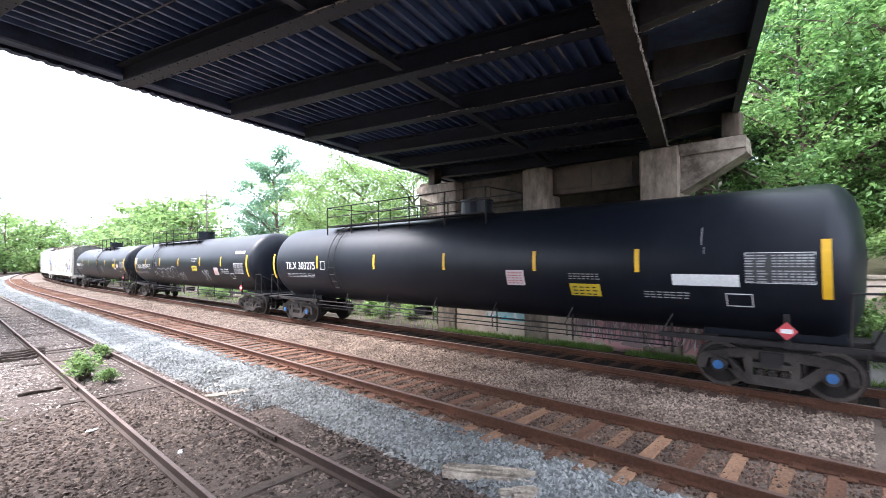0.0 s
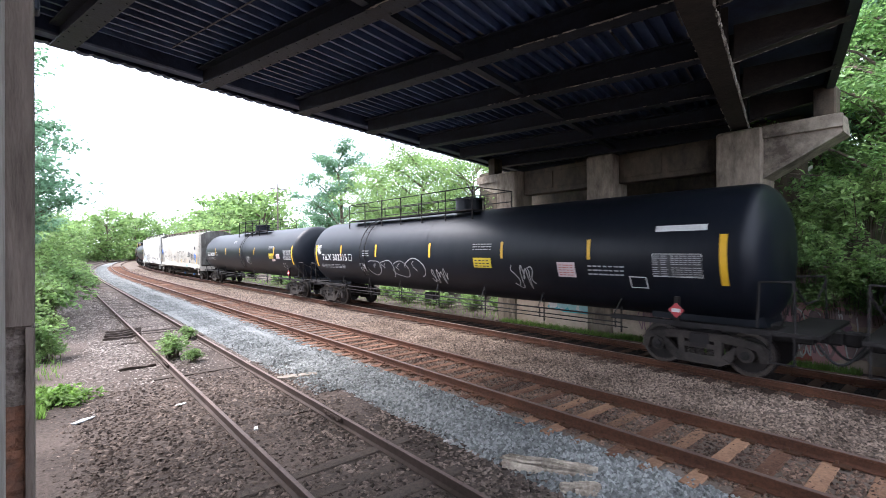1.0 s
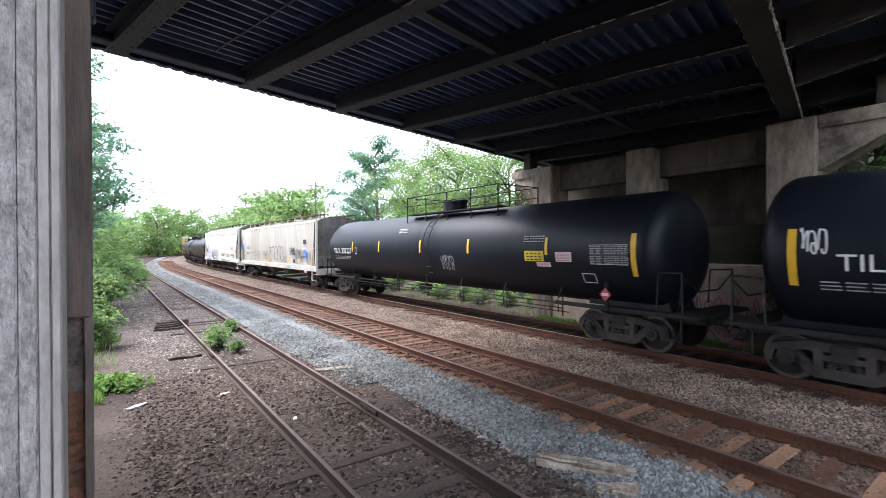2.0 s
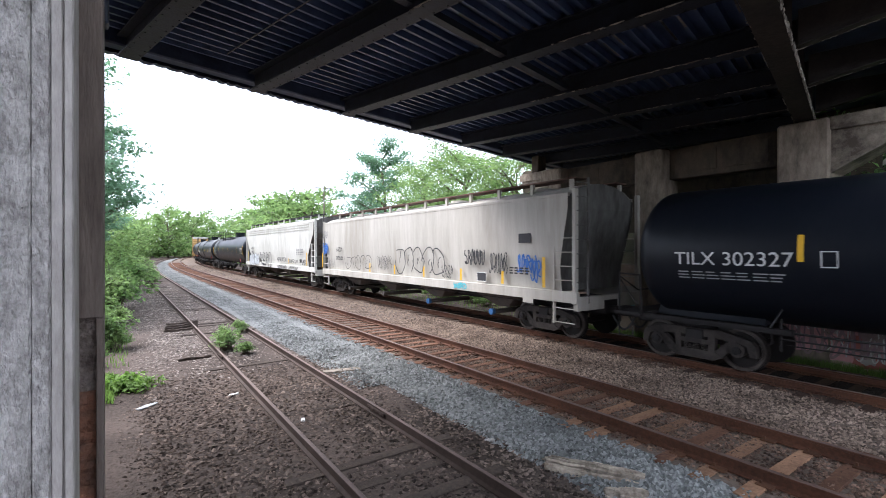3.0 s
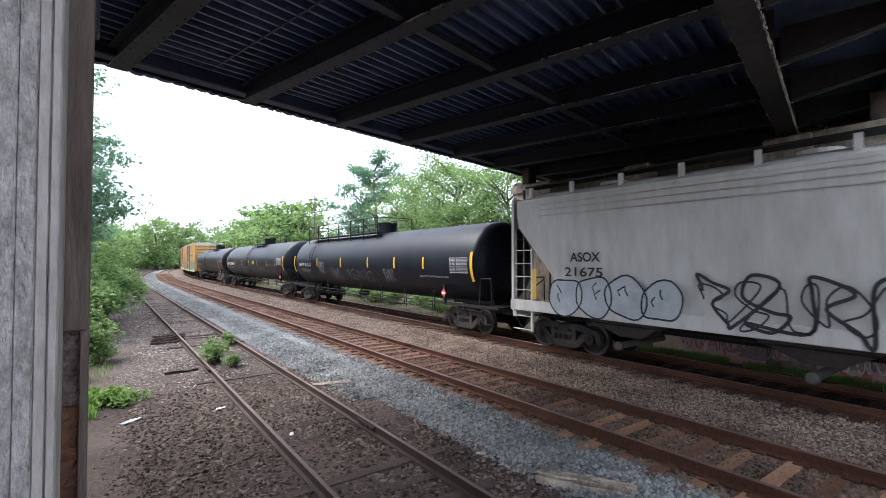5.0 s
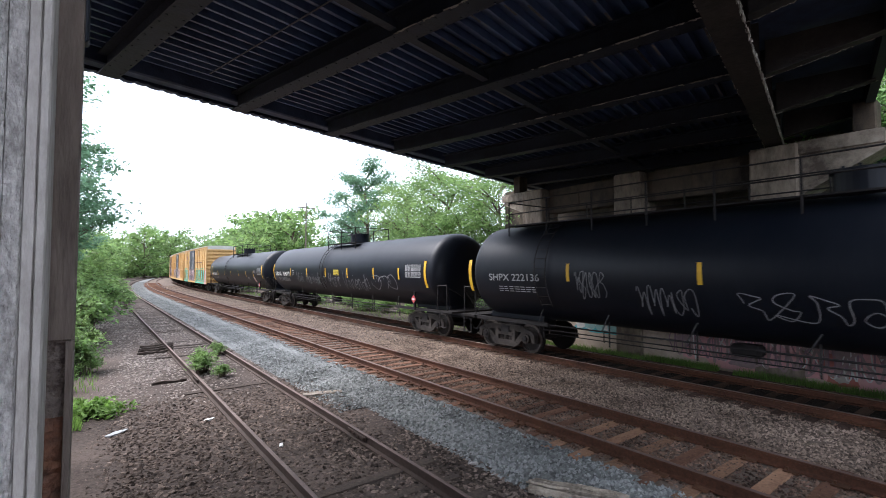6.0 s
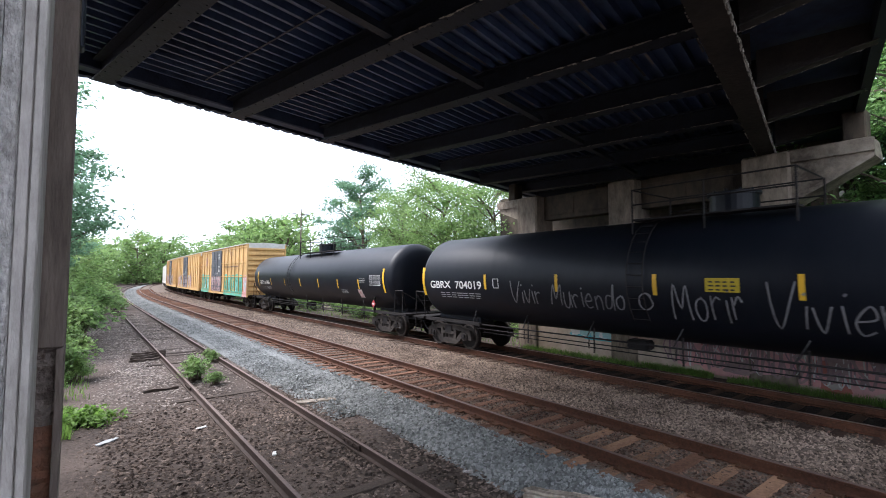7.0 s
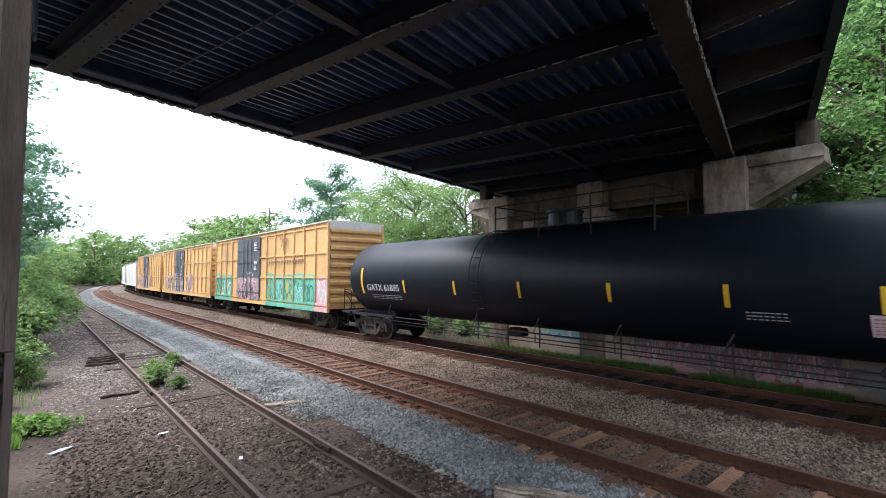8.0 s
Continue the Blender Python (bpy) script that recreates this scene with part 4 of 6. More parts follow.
def debris(name, x, y, z, l, w, h, turn, material, label, category, seed):
    rng = random.Random(seed)
    bm = bmesh.new()
    n = 9
    rows = []
    for i in range(n):
        s = i / (n - 1)
        ww, hh = w * (0.35 + 0.65 * math.sin(math.pi * (0.15 + 0.75 * s))) * rng.uniform(0.75, 1.1), h * rng.uniform(0.7, 1.1)
        rows.append([bm.verts.new(((s - 0.5) * l, -ww / 2 + rng.uniform(-0.02, 0.02), 0)), bm.verts.new(((s - 0.5) * l, -ww / 2 * 0.9, hh)), bm.verts.new(((s - 0.5) * l, rng.uniform(-0.1, 0.1) * ww, hh * rng.uniform(0.8, 1.15))), bm.verts.new(((s - 0.5) * l, ww / 2 * 0.9, hh * 0.9)), bm.verts.new(((s - 0.5) * l, ww / 2, 0))])
    for a, b in zip(rows, rows[1:]):
        for k in range(4):
            bm.faces.new((a[k], b[k], b[k + 1], a[k + 1]))
    bm.faces.new(rows[0])
    bm.faces.new(rows[-1][::-1])
    bmesh.ops.recalc_face_normals(bm, faces=bm.faces)
    ob = tagged(link(name, bm, material), label, category)
    ob.matrix_world = pose(x, y, z, 0, 0, turn)
    return ob



def splintered(x, y, z, l, w, h, turn, label, seed):
    """A rotten piece of tie: long tapering slivers lying over one another along the grain."""
    rng = random.Random(seed)
    ob = tagged(link("broken_tie", boxed(-0.45 * l, 0.45 * l, -0.4 * w, 0.4 * w, -0.06, h * 0.4, bev=0.02), OLDWOOD), label, "wood")
    ob.matrix_world = pose(x, y, z, 0, 0, turn)
    for i in range(34):
        bm = bmesh.new()
        a = rng.uniform(-0.5, 0.1) * l
        b = min(0.52 * l, a + rng.uniform(0.25, 0.75) * l)
        v = rng.uniform(-0.5, 0.5) * w
        top = h * (1 - (2 * v / w) ** 2 * 0.6) * rng.uniform(0.35, 1.0)
        t = rng.uniform(0.012, 0.035)
        rows = []
        for k in range(5):
            u = k / 4
            q = t * (0.35 + 0.65 * math.sin(math.pi * (0.1 + 0.8 * u)))
            c = Vector((a + (b - a) * u, v + rng.uniform(-0.012, 0.012), top + rng.uniform(-0.012, 0.012)))
            rows.append([bm.verts.new(c + Vector((0, p * q, r * q))) for p, r in ((-1.2, -2), (-1, 0.2), (0, rng.uniform(0.3, 0.8)), (1, 0.1), (1.2, -2))])
        for p, q in zip(rows, rows[1:]):
            for k in range(4):
                bm.faces.new((p[k], q[k], q[k + 1], p[k + 1]))
        bm.faces.new(rows[0])
        bm.faces.new(rows[-1][::-1])
        bmesh.ops.recalc_face_normals(bm, faces=bm.faces)
        part("splinter", bm, OLDWOOD, ob)


splintered(5.02, 3.9, -0.31, 1.3, 0.28, 0.15, -62, "splintered bleached piece of wooden tie on gravel", 1)
splintered(4.9, 3.3, -0.32, 0.5, 0.2, 0.11, -50, "short splintered piece of bleached wood", 2)
bm = bmesh.new()
tube(bm, [(-0.26, 0, 0.02), (-0.1, 0.03, 0.05), (0.06, 0.0, 0.04), (0.28, 0.04, 0.02)], [0.008, 0.014, 0.013, 0.005], 6)
rod(bm, (0.0, 0.01, 0.045), (0.12, -0.09, 0.03), 0.009, 5, 0.004)
twig = tagged(link("twig", bm, BARK), "dark fallen twig on the brown ballast", "twig")
twig.matrix_world = pose(9.27, 2.4, -0.175, 0, 0, -35)
debris("plank", 4.3, 10.6, -0.33, 0.9, 0.35, 0.05, -20, OLDWOOD, "flat grey slab of old wood in the gravel", "wood", 3)
debris("litter", 1.79, 10.15, -0.33, 0.2, 0.1, 0.025, 20, WHITE, "scrap of white paper litter on the dirt", "litter", 4)
debris("litter", 2.51, 7.95, -0.33, 0.16, 0.07, 0.03, 70, WHITE, "crushed white litter between the siding rails", "litter", 5)
debris("litter", 0.3, 10.3, -0.33, 0.4, 0.16, 0.03, 40, GREYBAG, "grey plastic scrap on the dirt", "litter", 6)
debris("rock", 4.61, 5.44, -0.33, 0.16, 0.08, 0.05, -35, CONC_GREY, "pale elongated stone on the gravel", "rock", 7)
for k in range(4):
    ob = debris("loose_tie", 1.62 + 0.06 * k, 19.2 + 0.55 * k, -0.33, 1.1, 0.2, 0.09, 8, TIE_OLD, "rotten wooden tie end lying beside the siding", "wood", 20 + k)
ob = debris("loose_tie", 1.5, 14.0, -0.33, 0.8, 0.16, 0.08, 4, TIE_OLD, "rotten wooden tie end lying beside the siding", "wood", 26)

# ---- train: shared running gear ----
def shared(name, bm, material, smooth=False):
    me = bpy.data.meshes.new(name)
    bm.to_mesh(me)
    bm.free()
    me.materials.append(material)
    if smooth:
        for p in me.polygons:
            p.use_smooth = True
    return me


def put(name, me, parent, m=None, label=""):
    ob = new(name, me)
    ob.parent = parent
    if m is not None:
        ob.matrix_local = m
    if label:
        ob["label"] = label
    return ob


def side_frame_mesh():
    """Cast side frame: arched top and bottom members with two sloping windows and a spring pocket."""
    bm = bmesh.new()
    t = 0.07
    prism(bm, [(-1.14, 0.7), (-0.6, 0.83), (0.6, 0.83), (1.14, 0.7), (0.9, 0.62), (0.46, 0.66), (-0.46, 0.66), (-0.9, 0.62)], "x", -t, t)
    prism(bm, [(-0.6, 0.26), (-0.42, 0.16), (0.42, 0.16), (0.6, 0.26), (0.44, 0.35), (-0.44, 0.35)], "x", -t - 0.015, t + 0.015)
    for s in (-1, 1):
        prism(bm, [(s * 0.93, 0.64), (s * 0.68, 0.6), (s * 0.4, 0.34), (s * 0.56, 0.22)], "x", -t, t)
        prism(bm, [(s * 0.3, 0.7), (s * 0.44, 0.7), (s * 0.44, 0.3), (s * 0.3, 0.3)], "x", -t - 0.02, t + 0.02)
        prism(bm, [(s * 1.14, 0.7), (s * 1.24, 0.6), (s * 1.26, 0.36), (s * 1.13, 0.36), (s * 1.07, 0.58), (s * 0.89, 0.63)], "x", -t - 0.01, t + 0.01)
        prism(bm, [(s * 0.72, 0.63), (s * 0.89, 0.63), (s * 0.72, 0.55), (s * 0.74, 0.38), (s * 0.64, 0.4)], "x", -t, t)
        rod(bm, (-0.1, s * 0.89, 0.47), (0.11, s * 0.89, 0.47), 0.15, 18)
    box(bm, -t - 0.03, t + 0.03, -0.34, 0.34, 0.5, 0.6)
    return shared("side_frame", bm, CASTING)


def wheelset_mesh():
    bm = bmesh.new()
    for s in (-1, 1):
        rod(bm, (s * 0.69, 0, 0.455), (s * 0.72, 0, 0.455), 0.485, 32)
        rod(bm, (s * 0.72, 0, 0.455), (s * 0.82, 0, 0.455), 0.455, 32)
        rod(bm, (s * 0.82, 0, 0.455), (s * 0.86, 0, 0.455), 0.16, 16)
    rod(bm, (-1.05, 0, 0.455), (1.05, 0, 0.455), 0.075, 10)
    return shared("wheelset", bm, WHEEL)


def rim_mesh():
    """Worn outer rim of a wheel."""
    bm = bmesh.new()
    loops = [[bm.verts.new((x, r * math.cos(k * 0.19635), 0.455 + r * math.sin(k * 0.19635))) for k in range(32)] for r, x in ((0.456, 0.8), (0.452, 0.85), (0.385, 0.85), (0.37, 0.818))]
    for q, w in zip(loops, loops[1:]):
        for k in range(32):
            bm.faces.new((q[k], q[(k + 1) % 32], w[(k + 1) % 32], w[k]))
    bmesh.ops.recalc_face_normals(bm, faces=bm.faces)
    return shared("wheel_rim", bm, TREAD)


def spring_mesh():
    bm = bmesh.new()
    tube(bm, [(0, 0, 0.335 + 0.0175 * k) for k in range(11)], [0.088 if k % 2 else 0.06 for k in range(11)], 12)
    return shared("spring", bm, CASTING)


def cap_mesh(material):
    bm = bmesh.new()
    rod(bm, (-0.03, 0, 0), (0.03, 0, 0), 0.088, 18)
    for k in range(3):
        a = k * 2.094
        rod(bm, (-0.045, 0.05 * math.cos(a), 0.05 * math.sin(a)), (0.0, 0.05 * math.cos(a), 0.05 * math.sin(a)), 0.018, 6)
    return shared("bearing_cap", bm, material)


RIM = rim_mesh()
SF, WS, SP, CAP, CAPB = side_frame_mesh(), wheelset_mesh(), spring_mesh(), cap_mesh(IRON), cap_mesh(BLUECAP)
bm = bmesh.new()
box(bm, -1.1, 1.1, -0.2, 0.2, 0.5, 0.82, bev=0.03)
rod(bm, (0, 0, 0.8), (0, 0, 1.0), 0.2, 16)
BOLSTER = shared("bogie", bm, IRON)


def bogie(car, y, caps):
    b = put("bogie", BOLSTER, car, pose(0, y, 0))
    for s in (-1, 1):
        put("side_frame", SF, b, pose(s * 1.0, 0, 0))
        for k in (-0.2, 0, 0.2):
            put("spring", SP, b, pose(s * 1.0, k, 0))
        for d in (-0.89, 0.89):
            put("bearing_cap", caps, b, pose(s * 1.12, d, 0.47), "blue bearing cap" if caps is CAPB else "")
    for d in (-0.89, 0.89):
        put("wheelset", WS, b, pose(0, d, 0))
        for turn in (0, 180):
            put("wheel_rim", RIM, b, pose(0, d, 0, 0, 0, turn), "worn bright wheel rim")


def coupler_mesh():
    bm = bmesh.new()
    box(bm, -0.09, 0.09, -0.1, 1.0, 0.78, 0.98, bev=0.02)
    box(bm, -0.17, 0.16, -0.28, 0.0, 0.74, 1.02, bev=0.04)
    box(bm, 0.05, 0.2, -0.4, -0.18, 0.76, 1.0, bev=0.03)
    return shared("coupler", bm, IRON)


def hose_mesh():
    bm = bmesh.new()
    pts = [Vector((0.32, 0.35 - 0.08 * k, 0.82 - 0.42 * math.sin(math.pi * k / 9.5))) for k in range(10)]
    tube(bm, pts, [0.028] * 10)
    return shared("brake_hose", bm, RUBBER)


COUPLER, HOSE = coupler_mesh(), hose_mesh()


def ends(car, L):
    for s in (-1, 1):
        m = pose(0, s * L / 2, 0, 0, 0, 0 if s < 0 else 180)
        put("coupler", COUPLER, car, m)
        put("brake_hose", HOSE, car, m)


def curve_tube(pts, r, material, name, parent, label=""):
    bm = bmesh.new()
    for a, b in zip(pts, pts[1:]):
        rod(bm, a, b, r, 7)
    return part(name, bm, material, parent, label)


# ---- train: markings ----
R_TANK, Z_TANK = 1.53, 2.55
SHIFT = [0.0]  # how far a car's markings and platform sit from where its middle would put them


def on_tank(y, z, off=0.006):
    """Point on the tank's near side at that length and height."""
    d = max(-1.0, min(1.0, (z - Z_TANK) / R_TANK))
    a = math.asin(d)
    return (-(R_TANK + off) * math.cos(a), y + SHIFT[0], Z_TANK + (R_TANK + off) * math.sin(a))


def on_side(x):
    return lambda y, z, off=0.006: (-x - off, y + SHIFT[0], z)


def decal(name, car, at, y0, z0, y1, z1, material, off=0.012, label=""):
    """A painted panel that hugs the car's side."""
    bm = bmesh.new()
    n = 5
    rows = [[bm.verts.new(at(y, z0 + (z1 - z0) * k / n, off)) for k in range(n + 1)] for y in (y0, y1)]
    for k in range(n):
        bm.faces.new((rows[0][k], rows[0][k + 1], rows[1][k + 1], rows[1][k]))
    bmesh.ops.recalc_face_normals(bm, faces=bm.faces)
    panel = part(name, bm, material, car, label)
    if name in ("pink_notice", "yellow_sign"):
        bars("print", panel, at, y0 + (y1 - y0) * 0.1, z0 + (z1 - z0) * 0.12, y0 + (y1 - y0) * 0.95, z0 + (z1 - z0) * 0.95, 5 if name == "pink_notice" else 3, 4, REDP if name == "pink_notice" else STENCIL, 7, 0.35)
    return panel


def bars(name, car, at, y0, z0, y1, z1, rows, cols, material, seed=1, fill=0.55):
    """Small unreadable print: rows of short bars."""
    rng = random.Random(seed)
    bm = bmesh.new()
    h = (z1 - z0) / rows
    for r in range(rows):
        for c in range(cols):
            a = y0 + (y1 - y0) * c / cols
            b = a + (y1 - y0) / cols * rng.uniform(0.6, 0.92)
            z = z0 + h * r
            v = [bm.verts.new(at(p, q, 0.018)) for p, q in ((a, z), (a, z + h * fill), (b, z + h * fill), (b, z))]
            bm.faces.new(v)
    bmesh.ops.recalc_face_normals(bm, faces=bm.faces)
    return part(name, bm, material, car)


def table(car, at, y0, z0, y1, z1):
    """Qualification stencil: a ruled panel with lines of small print."""
    p = decal("stencil_panel", car, at, y0, z0, y1, z1, STENCIL_BACK, 0.01, "ruled white inspection stencil")
    for k in range(2):
        bars("print", p, at, y0, z0 + (z1 - z0) * (0.03 + 0.5 * k), y0 + (y1 - y0) * 0.36, z0 + (z1 - z0) * (0.47 + 0.5 * k), 5, 2, CHALK, 3 + k, 0.4)
        bars("print", p, at, y0 + (y1 - y0) * 0.4, z0 + (z1 - z0) * (0.03 + 0.5 * k), y1, z0 + (z1 - z0) * (0.47 + 0.5 * k), 5, 7, CHALK, 5 + k, 0.45)
    frame_line(p, at, y0, z0, y1, z1, 0.012)


def frame_line(car, at, y0, z0, y1, z1, w=0.02):
    bm = bmesh.new()
    for a, b, c, d in ((y0, z0, y1, z0 + w), (y0, z1 - w, y1, z1), (y0, z0, y0 - w, z1), (y1 + w, z0, y1, z1)):
        v = [bm.verts.new(at(p, q, 0.019)) for p, q in ((a, b), (a, d), (c, d), (c, b))]
        bm.faces.new(v)
    bmesh.ops.recalc_face_normals(bm, faces=bm.faces)
    return part("frame_line", bm, WHITE, car)


def lettering(car, text, at, y, z, width, material, height=None, slant=0.0, thin=0.0):
    """Stencilled words; y is where the first letter stands."""
    cu = bpy.data.curves.new("lettering", "FONT")
    cu.body, cu.size, cu.extrude, cu.shear, cu.offset = text, 1.0, 0.0, slant, -thin
    cu.materials.append(material)
    ob = new("lettering", cu)
    bpy.context.view_layer.update()
    w, h = max(ob.dimensions.x, 0.01), max(ob.dimensions.y, 0.01)
    s = width / w
    sz = s if height is None else height / h
    half = (height or h * s) / 2
    mid = Vector(at(y, z + half, 0.02))
    up = (Vector(at(y, z + half + 0.02, 0.02)) - Vector(at(y, z + half - 0.02, 0.02))).normalized()
    out = Vector((-up.z, 0, up.x))
    foot = mid - up * half
    ob.parent = car
    ob.matrix_local = Matrix(((0, up.x, out.x, foot.x), (-1, 0, 0, foot.y), (0, up.z, out.z, foot.z), (0, 0, 0, 1))) @ Matrix.Diagonal((s, sz, 1, 1))
    return ob


def tag_line(car, at, y0, z0, y1, z1, seed, material, w=0.035, n=5):
    bm = bmesh.new()
    stroke(bm, scrawl(seed, min(y0, y1), max(y0, y1), min(z0, z1), max(z0, z1), n), w, lambda p, q: at(p, q, 0.016))
    for f in bm.faces:
        f.normal_update()
    return part("graffiti", bm, material, car, "scrawled graffiti line")


PEN = {"V": [[(0, 1), (0.45, 0), (0.95, 1)]], "v": [[(0, 0.6), (0.3, 0), (0.6, 0.65)]], "i": [[(0.1, 0.6), (0.12, 0)]],
       "r": [[(0, 0.6), (0.05, 0)], [(0.04, 0.4), (0.25, 0.6), (0.45, 0.5)]], "M": [[(0, 0), (0.15, 1), (0.45, 0.3), (0.8, 1), (0.95, 0)]],
       "u": [[(0, 0.6), (0.05, 0.1), (0.3, 0), (0.5, 0.2), (0.55, 0.6), (0.62, 0)]], "n": [[(0, 0.6), (0.05, 0)], [(0.05, 0.4), (0.3, 0.6), (0.52, 0.4), (0.56, 0)]],
       "e": [[(0, 0.3), (0.5, 0.35), (0.3, 0.6), (0, 0.3), (0.2, 0.02), (0.55, 0.1)]], "d": [[(0.5, 0.5), (0.1, 0.5), (0.1, 0.05), (0.5, 0.15), (0.58, 1), (0.62, 0)]],
       "o": [[(0.3 + 0.28 * math.sin(0.9 * k), 0.3 + 0.3 * math.cos(0.9 * k)) for k in range(9)]]}


def smooth_line(knots):
    """A curve through the points of a pen stroke."""
    k = [knots[0], *knots, knots[-1]]
    pts = []
    for p, q, r, e in zip(k, k[1:], k[2:], k[3:]):
        for n in range(5):
            t = n / 5
            pts.append(tuple(0.5 * (2 * q[c] + (r[c] - p[c]) * t + (2 * p[c] - 5 * q[c] + 4 * r[c] - e[c]) * t * t + (3 * q[c] - p[c] - 3 * r[c] + e[c]) * t ** 3) for c in (0, 1)))
    return pts + [knots[-1]]


def script(car, at, word, y, z, width, height, seed):
    """Sprayed handwriting; y is where the first letter stands."""
    rng = random.Random(seed)
    wide = [max(p for line in PEN[ch] for p, q in line) + 0.22 for ch in word]
    unit = width / sum(wide)
    bm = bmesh.new()
    x = 0.0
    for ch, w in zip(word, wide):
        lift, lean, tall = rng.uniform(-0.06, 0.06), rng.uniform(0.0, 0.25), rng.uniform(0.9, 1.12)
        for line in PEN[ch]:
            pts = [(y - unit * (x + p + lean * q + rng.uniform(-0.03, 0.03)), z + height * (lift + tall * q + rng.uniform(-0.03, 0.03))) for p, q in line]
            stroke(bm, smooth_line(pts), 0.034, lambda p, q: at(p, q, 0.016))
        if ch == "i":
            stroke(bm, [(y - unit * (x + 0.15), z + height * 0.8), (y - unit * (x + 0.22), z + height * 0.86)], 0.045, lambda p, q: at(p, q, 0.016))
        x += w
    bmesh.ops.recalc_face_normals(bm, faces=bm.faces)
    return part("graffiti", bm, CHALKW, car, "white handwritten graffiti word")


def bubbles(car, at, y0, z0, y1, z1, n, seed, line, fill=None, w=0.05):
    """Throw-up lettering: overlapping rounded outlines, filled or open, with short inner strokes."""
    rng = random.Random(seed)
    step = (y1 - y0) / n
    fb, lb = bmesh.new(), bmesh.new()
    for i in range(n):
        cy, cz = y0 + step * (i + 0.5), (z0 + z1) / 2 + rng.uniform(-0.08, 0.08) * (z1 - z0)
        ry, rz = abs(step) * rng.uniform(0.52, 0.66), (z1 - z0) / 2 * rng.uniform(0.85, 1.0)
        tilt, power = rng.uniform(-0.25, 0.25), rng.uniform(0.78, 1.0)
        rim = []
        for k in range(25):
            a = 2 * math.pi * k / 24
            p = math.copysign(abs(math.cos(a)) ** power, math.cos(a)) * ry
            q = math.copysign(abs(math.sin(a)) ** power, math.sin(a)) * rz * (1 + 0.12 * math.sin(3 * a + i))
            rim.append((cy + p + tilt * q, cz + q))
        if fill:
            fb.faces.new([fb.verts.new(at(p, q, 0.008 + 0.001 * i)) for p, q in rim[:-1]])
        off = 0.016 + 0.001 * i
        stroke(lb, rim if fill else rim[:17] if i % 2 else rim[3:], w, lambda p, q: at(p, q, off))
        for _ in range(2):
            p, q = cy + rng.uniform(-0.4, 0.4) * ry, cz + rng.uniform(-0.5, 0.4) * rz
            stroke(lb, [(p, q), (p + 0.12 * ry, q + 0.25 * rz), (p + rng.uniform(-0.3, 0.4) * ry, q + 0.5 * rz)], w * 0.8, lambda p, q: at(p, q, off))
    bmesh.ops.recalc_face_normals(fb, faces=fb.faces)
    g = part("graffiti", lb, line, car, "rounded outlined graffiti letters")
    if fill:
        part("graffiti_fill", fb, fill, g)
    else:
        fb.free()


def diamond(car, at, y, z, s=0.17):
    y += SHIFT[0]
    bm = bmesh.new()
    v = [bm.verts.new((-1.36, y + a * s, z + b * s)) for a, b in ((0, 1), (1, 0), (0, -1), (-1, 0))]
    w = [bm.verts.new((-1.34, y + a * s, z + b * s)) for a, b in ((0, 1), (1, 0), (0, -1), (-1, 0))]
    bm.faces.new(v)
    bm.faces.new(w[::-1])
    for i in range(4):
        bm.faces.new((v[i], w[i], w[(i + 1) % 4], v[(i + 1) % 4]))
    bmesh.ops.recalc_face_normals(bm, faces=bm.faces)
    p = part("placard", bm, PLACARD, car, "red diamond hazard placard")
    part("placard_band", boxed(-1.366, -1.362, y - 0.09, y + 0.09, z - 0.04, z + 0.04), WHITE, p)
    part("placard_bracket", boxed(-1.335, -1.25, y - 0.05, y + 0.05, 0.95, z + 0.3), IRON, car)


# ---- train: tank cars ----
def tank_shell(L):
    """Welded cylinder with dished heads."""
    bm = bmesh.new()
    seg, e = 56, L / 2 - 0.88
    prof = [(-e - 0.02, 0.001)]
    for i in range(1, 13):
        a = math.pi / 2 * i / 12
        prof.append((-e + 0.55 * (1 - math.cos(a)), R_TANK * math.sin(a) ** 0.6))
    n = 10
    prof += [(-e + 0.55 + (2 * e - 1.1) * k / n, R_TANK) for k in range(1, n)]
    prof += [(-y, q) for y, q in prof[12::-1]]
    rows = [[bm.verts.new((q * math.cos(2 * math.pi * k / seg), y, Z_TANK + q * math.sin(2 * math.pi * k / seg))) for k in range(seg)] for y, q in prof]
    for a, b in zip(rows, rows[1:]):
        for k in range(seg):
            bm.faces.new((a[k], a[(k + 1) % seg], b[(k + 1) % seg], b[k]))
    bmesh.ops.recalc_face_normals(bm, faces=bm.faces)
    return bm


def ring(car, y, w=0.05, r=R_TANK + 0.008):
    bm = bmesh.new()
    seg = 56
    a, b = ([bm.verts.new((r * math.cos(2 * math.pi * k / seg), y + s * w, Z_TANK + r * math.sin(2 * math.pi * k / seg))) for k in range(seg)] for s in (-1, 1))
    for k in range(seg):
        bm.faces.new((a[k], a[(k + 1) % seg], b[(k + 1) % seg], b[k]))
    bmesh.ops.recalc_face_normals(bm, faces=bm.faces)
    return part("weld_band", bm, TANK, car, smooth=True)


